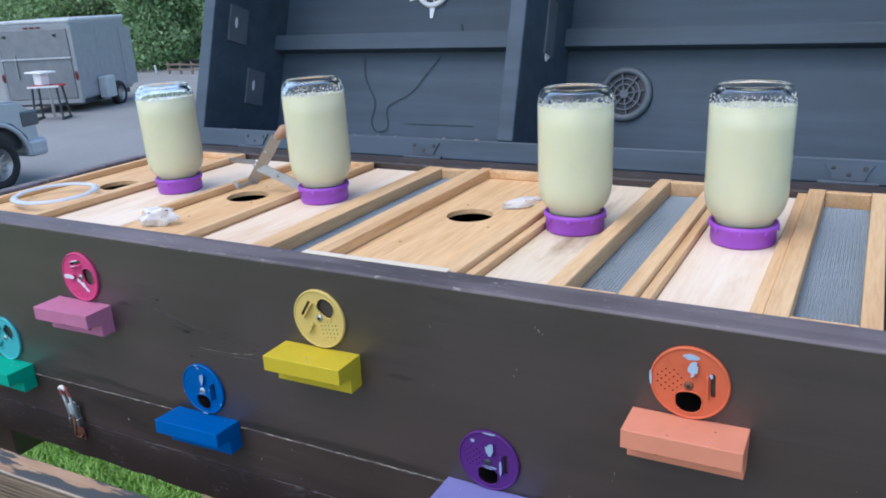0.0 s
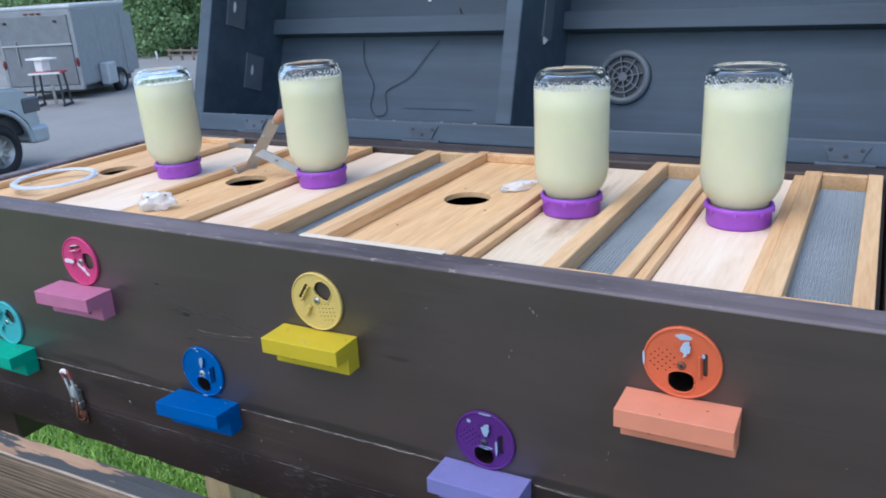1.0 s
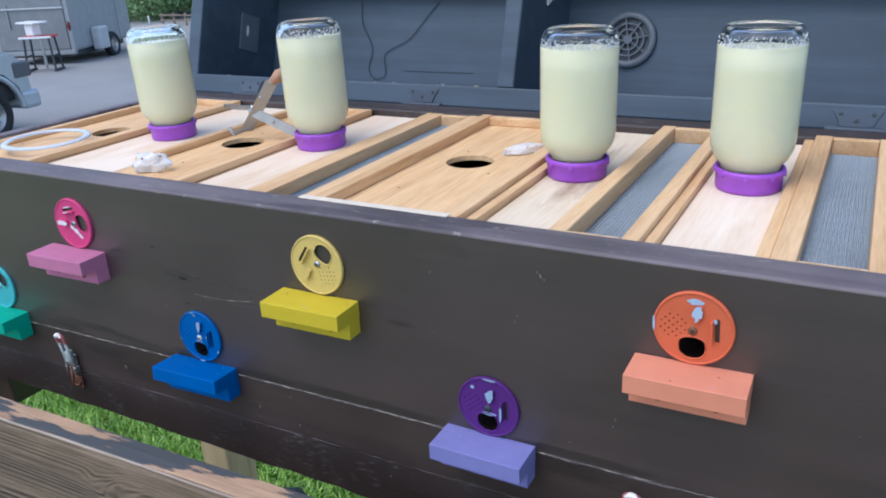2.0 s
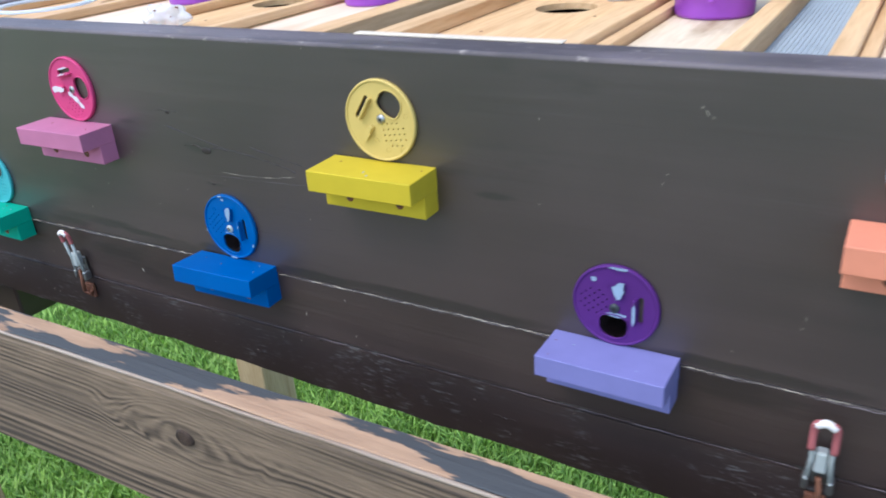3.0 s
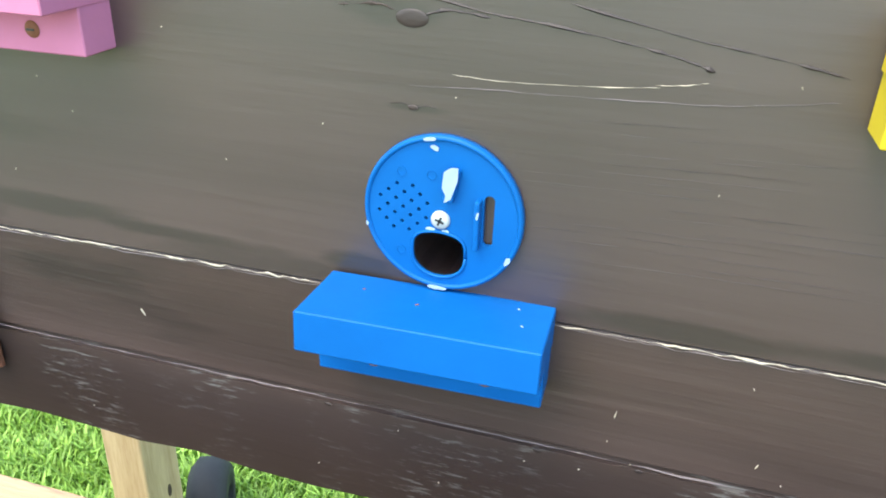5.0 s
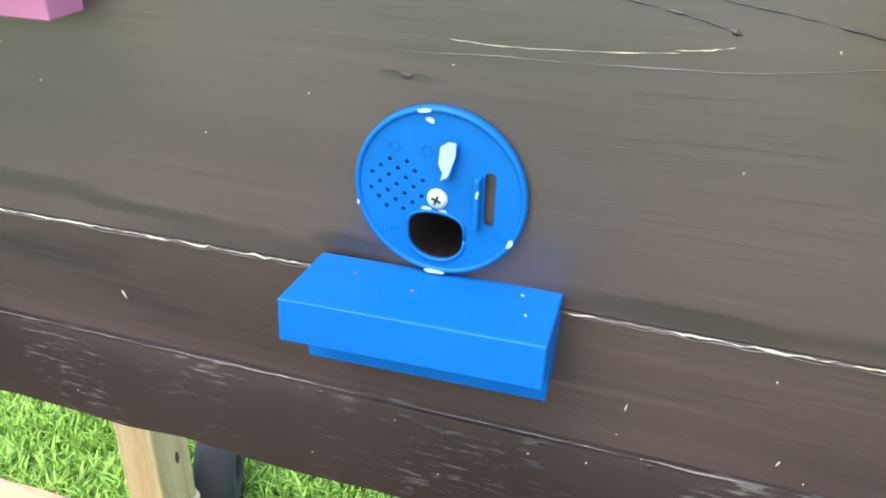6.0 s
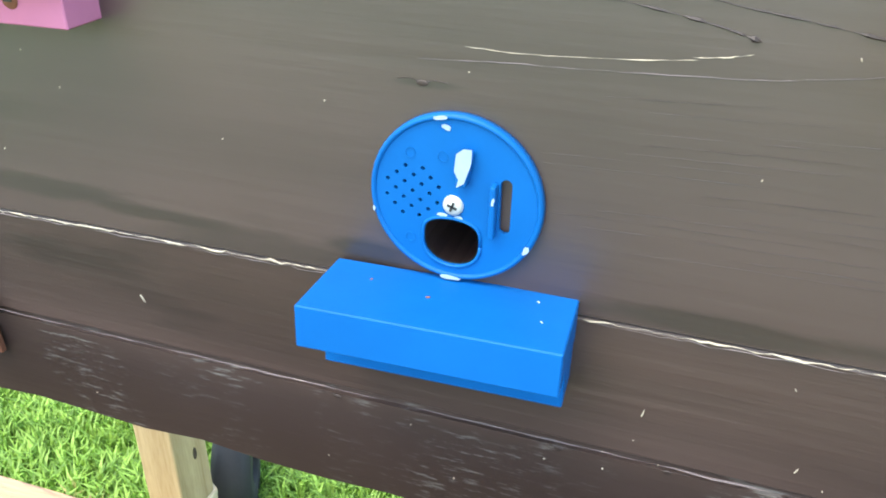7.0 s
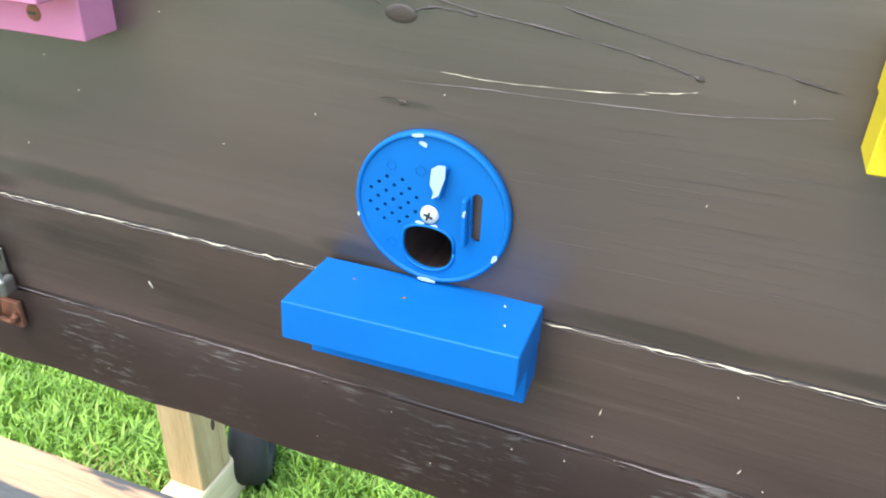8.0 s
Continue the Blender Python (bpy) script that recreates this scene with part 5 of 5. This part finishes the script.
DK = BLACK_METAL
PALE_ZINC = plain("pale_zinc", (0.42, 0.45, 0.44), 0.45, 0.2, 0.1, 90)
entrance_disc(0.0025, 0.9525, 0, "blue", "bright blue round hive entrance disc with white chips and pale screw", PALE_ZINC,
              [(-0.006, 0.0355, 0.0035, 0.0009, 12), (-0.004, 0.0315, 0.0022, 0.0013, -20), (0.0315, -0.017, 0.0013, 0.0022, -25), (-0.001, -0.0365, 0.0045, 0.0010, 0), (-0.005, -0.0072, 0.0030, 0.0008, 0), (0.002, -0.0076, 0.0022, 0.0008, 0), (-0.0355, -0.009, 0.0006, 0.0012, 10), (0.0175, 0.0045, 0.0007, 0.0022, -10)])
landing_block(0.0025, 0.9138, "blue", "bright blue painted wooden landing block below its disc", 0.110, 0.0, 4.0, 2.4)
entrance_disc(0.2185, 1.0925, 147, "yellow", "pale yellow round hive entrance disc turned to its open hole", STEEL, [(-0.03, 0.01, 0.001, 0.002, 0)], paint_mats("yellow")[0])
landing_block(0.2165, 1.0540, "yellow", "bright yellow painted wooden landing block below its disc", 0.110, 0.0, 0.0, 1.2)
WHITEFILM = plain("torn_white_film", (0.70, 0.66, 0.72), 0.45, 0, 0.1, 100)
entrance_disc(-0.2130, 1.0895, 102, "pink", "bright pink round hive entrance disc with torn white film", STEEL,
              [(0.0246, 0.0005, 0.0010, 0.0095, 0), (0.0184, 0.0005, 0.0008, 0.0085, 0), (0.0042, 0.029, 0.0045, 0.0055, 0), (0.002, 0.012, 0.0024, 0.006, 0), (-0.0055, 0.0035, 0.0055, 0.0028, 40), (-0.0125, -0.003, 0.0062, 0.0034, 40), (-0.0190, -0.0078, 0.0058, 0.0028, 40)], WHITEFILM)
landing_block(-0.2160, 1.0520, "pink", "dusty pink painted wooden landing block below its disc", 0.109, 0.0, 0.0, 2.0)
entrance_disc(0.4385, 0.9545, 0, "purple", "dark purple round hive entrance disc with chipped white rim", DK,
              [(0.003, 0.0355, 0.010, 0.0014, 0), (-0.019, 0.022, 0.0026, 0.0024, 0), (0.003, 0.016, 0.0050, 0.0072, 10), (0.0172, -0.002, 0.0016, 0.0105, 0), (0.0, -0.0085, 0.0105, 0.0022, 0)])
landing_block(0.4390, 0.9172, "purple", "lavender painted wooden landing block below its disc", 0.110)
PALEBLUE = plain("pale_blue_chip", (0.36, 0.46, 0.58), 0.5, 0, 0.1, 200)
entrance_disc(0.653, 1.0965, 3, "orange", "coral orange round hive entrance disc with pale blue chips", RUST,
              [(0.002, 0.0275, 0.0078, 0.0032, -4), (0.004, 0.017, 0.0055, 0.0052, 30), (-0.0362, 0.002, 0.0012, 0.0075, 0), (0.020, 0.010, 0.0018, 0.0028, 0)], PALEBLUE)
landing_block(0.6545, 1.0592, "orange", "coral orange painted wooden landing block below its disc", 0.110, 0.0, 0.0, 1.0)
entrance_disc(-0.437, 0.9525, 140, "teal", "turquoise round hive entrance disc turned to its open hole", STEEL, [(0.01, -0.02, 0.002, 0.002, 0)], paint_mats("teal")[0])
landing_block(-0.437, 0.9165, "teal", "emerald green painted wooden landing block below its disc", 0.112)


# ---- toggle latches on the lower planks ----
def latch(x, z, label, lever_end=0.008):
    ob = thing("toggle_latch", pose(x, 0, z + DECK), label, "latch", "toggle latches on the cabinet front")
    part("lever", tube(spline([(-0.0080, -0.016, lever_end), (-0.0080, -0.016, 0.024), (-0.0068, -0.018, 0.033), (0.0, -0.019, 0.0355), (0.0068, -0.018, 0.033), (0.0080, -0.016, 0.024), (0.0080, -0.016, lever_end)], 6), 0.0030, 8), RED_ENAMEL, ob, "red bent lever loop", True)
    part("lever_tip", tube(spline([(-0.0066, -0.0185, 0.0325), (0.0, -0.0195, 0.0362), (0.0066, -0.0185, 0.0325)], 6), 0.0033, 8), WHITE_ENAMEL, ob, "worn white lever top", True)
    for s in (-1, 1):
        part("rod", tube([(s * 0.0075, -0.016, 0.026), (s * 0.0070, -0.012, -0.004), (s * 0.0085, -0.010, -0.026)], 0.0021, 8), PALE_ZINC, ob, "", True)
        part("foot_lobe", box(s * 0.009 - 0.0028, s * 0.009 + 0.0028, -0.013, -0.002, -0.036, -0.023, 0.0022, 2), STEEL, ob)
    part("yoke", box(-0.0045, 0.0045, -0.014, -0.004, -0.016, 0.004, 0.002, 2), PALE_ZINC, ob)
    part("base_plate", box(-0.0060, 0.0060, -0.003, -0.0002, -0.034, -0.006, 0.001), STEEL, ob)
    part("hook", tube(spline([(0.000, -0.010, -0.022), (0.002, -0.012, -0.036), (-0.001, -0.011, -0.048), (-0.006, -0.008, -0.056), (0.002, -0.006, -0.060), (0.007, -0.006, -0.054)], 6), 0.0024, 8), RUST, ob, "rusty hook", True)
    part("strike_plate", box(-0.008, 0.008, -0.004, -0.0002, -0.066, -0.046, 0.001), RUST, ob)
    return ob


latch(0.608, 0.866, "red and silver toggle latch fastened over a rusty hook")
latch(-0.290, 0.866, "worn red and white toggle latch with a rusty hook", 0.020)

# ---- deck railing, posts and things on the grass ----
rail = thing("deck_railing", pose(0, 0.012, 0, 0, 0, 1.3), "weathered brown timber railing with flaking grey and tan top", "railing")
RT = 0.829 + DECK


def rail_board():
    """The rail's board: a worn, uneven long piece with a knot swelling."""
    bm = bmesh.new()
    n = 90
    rows = []
    for k in range(n + 1):
        x = -2.2 + 4.0 * k / n
        j = lambda s, a: a * noise.noise((x * 3, s, 0))
        rows.append([bm.verts.new(p) for p in (
            (x, -0.1480 + j(1, .003), -0.182 + j(2, .004)), (x, -0.1500 + j(1, .002), -0.010 + j(3, .003)), (x, -0.1455 + j(3, .003), -0.001 + j(4, .002)),
            (x, -0.128, 0.0 + j(5, .001)), (x, -0.1105 + j(6, .002), -0.001 + j(7, .001)), (x, -0.1065 + j(6, .002), -0.006), (x, -0.1065, -0.180))])
    for a, c in zip(rows, rows[1:]):
        for i in range(7):
            bm.faces.new((a[i], a[(i + 1) % 7], c[(i + 1) % 7], c[i]))
    bm.faces.new(rows[0])
    bm.faces.new(rows[-1][::-1])
    return bm


board = part("board", rail_board(), RAIL_FACE, rail, "grey-brown weathered board with deep grain", False, pose(0, 0, RT))
tb = bmesh.new()
n = 120
rows = []
for k in range(n + 1):
    x = -2.2 + 4.0 * k / n
    e = 0.003 * noise.noise((x * 9, 3, 0))
    rows.append([tb.verts.new(p) for p in ((x, -0.1452 + e, 0.0002), (x, -0.1440 + e, 0.0020), (x, -0.127, 0.0030), (x, -0.111, 0.0022), (x, -0.1095, 0.0))])
for a, c in zip(rows, rows[1:]):
    for i in range(5):
        tb.faces.new((a[i], a[(i + 1) % 5], c[(i + 1) % 5], c[i]))
tb.faces.new(rows[0])
tb.faces.new(rows[-1][::-1])
part("painted_top", tb, RAIL_TOP, rail, "flaking grey and tan paint on the rail's top", False, pose(0, 0, RT))
eb = bmesh.new()
tube([(-2.2 + 4.0 * k / 80, -0.1468 + 0.0020 * noise.noise((k * 0.4, 9, 0)), -0.0012 + 0.0012 * noise.noise((k * 0.5, 4, 0))) for k in range(81)],
     [0.0020 + 0.0010 * noise.noise((k * 0.35, 2, 0)) for k in range(81)], 8, eb)
part("worn_edge", eb, RAIL_EDGE, rail, "pale bare wood along the worn edge", True, pose(0, 0, RT))
for k, px in enumerate((-0.813, 1.35)):
    part("post", box(px, px + 0.088, -0.1058, -0.018, -0.02, RT - 0.03, 0.004), GREEN_TIMBER, rail, "greenish treated timber post")
kn = lathe([(0, 0.0012), (0.002, 0.0004), (0.0035, 0.0022), (0.005, 0.0002), (0.0065, 0.0018), (0.008, 0.0001), (0.0095, 0.0010), (0.0115, -0.0015)], 28, m=FRONT @ Matrix.Diagonal((1.15, 0.9, 1, 1)))
part("knot", kn, RAIL_KNOT, rail, "dark round knot", True, pose(0.018, -0.1512, 0.768 + DECK))


FOOT_TIMBER = wood("pale_foot_timber", (0.66, 0.57, 0.40), (0.52, 0.40, 0.25), 1)


def stand_post(x, y, rot, label):
    ob = thing("stand_post", pose(x, y, 0, 0, 0, rot), label, "post", "posts carrying the cabinet")
    part("stud", box(-0.060, 0.060, -0.030, 0.110, 0.2005, 0.6075 + DECK, 0.006), GREEN_TIMBER, ob)
    part("foot", box(-0.062, 0.066, -0.34, 0.16, 0.0, 0.20, 0.008), FOOT_TIMBER, ob, "pale timber foot")
    kb = lathe([(0, 0.0008), (0.006, 0.0004), (0.010, 0.0012), (0.014, -0.0010)], 18, m=pose(0, 0, 0, 0, 90, 0) @ Matrix.Diagonal((1.8, 0.7, 1, 1)))
    part("knot", kb, RAIL_KNOT, ob, "dark oval knot", True, pose(0.0602, 0.055, 0.40))
    return ob


stand_post(-1.168, 1.03, 0, "pale treated timber post with a knot on a squared foot")
stand_post(1.5, 1.03, 0, "pale treated timber post with a knot on a squared foot")
beam = tagged(part("support_beam", box(-1.5, 1.8, 0.985, 1.075, 0.608 + DECK, 0.6975 + DECK, 0.004), GREEN_TIMBER), "treated timber beam carrying the cabinet skids", "beam")
front_beam = tagged(part("support_beam", box(-0.62, 1.27, 0.46, 0.545, 0.612 + DECK, 0.6975 + DECK, 0.004), GREEN_TIMBER), "treated timber beam under the front of the cabinet skids", "beam")

leg = thing("stand_upright", pose(1.15, 0.4155, 0), "greenish treated timber leg beside the cabinet end", "post")
part("stud", box(-0.0, 0.09, -0.045, 0.0445, 0.0, 0.70 + DECK, 0.004), GREEN_TIMBER, leg)
cart = thing("small_wheel", pose(-1.130, 1.29, 0.15, 0, 0, 115), "small black rubber wheel lying against the post on the grass", "wheel")
part("tyre", lathe([(0.06, -0.06), (0.12, -0.06), (0.15, -0.035), (0.15, 0.035), (0.12, 0.06), (0.06, 0.06)], 32, close=True, m=pose(0, 0, 0, 90)), RUBBER, cart, "black rubber tyre", True)
part("hub", lathe([(0, 0.02), (0.03, 0.04), (0.06, 0.02), (0.06, -0.02), (0, -0.03)], 20, m=pose(0, 0, 0, 90)), BLACK_PLASTIC, cart)


# ---- unseen deck behind the railing, carries the camera; added to block grass bounce ----
db = bmesh.new()
for k in range(20):
    y1 = -0.16 - 0.145 * k
    add_box(db, -3.2, 3.2, y1 - 0.138, y1, 0.755, 0.793)
for jx in (-3.0, -1.5, 0.0, 1.5, 3.0):
    add_box(db, jx - 0.02, jx + 0.02, -3.05, -0.17, 0.57, 0.7545)
    for jy in (-3.0, -0.25):
        add_box(db, jx - 0.045, jx + 0.045, jy - 0.045, jy + 0.045, 0.0, 0.5695)
tagged(part("floor", db, wood("weathered_deck", (0.20, 0.15, 0.11), (0.09, 0.065, 0.045), 0, 0.85, 50, 8, 0.6)), "unseen weathered brown board deck, added behind the railing to block grass bounce", "deck", kind="structure")
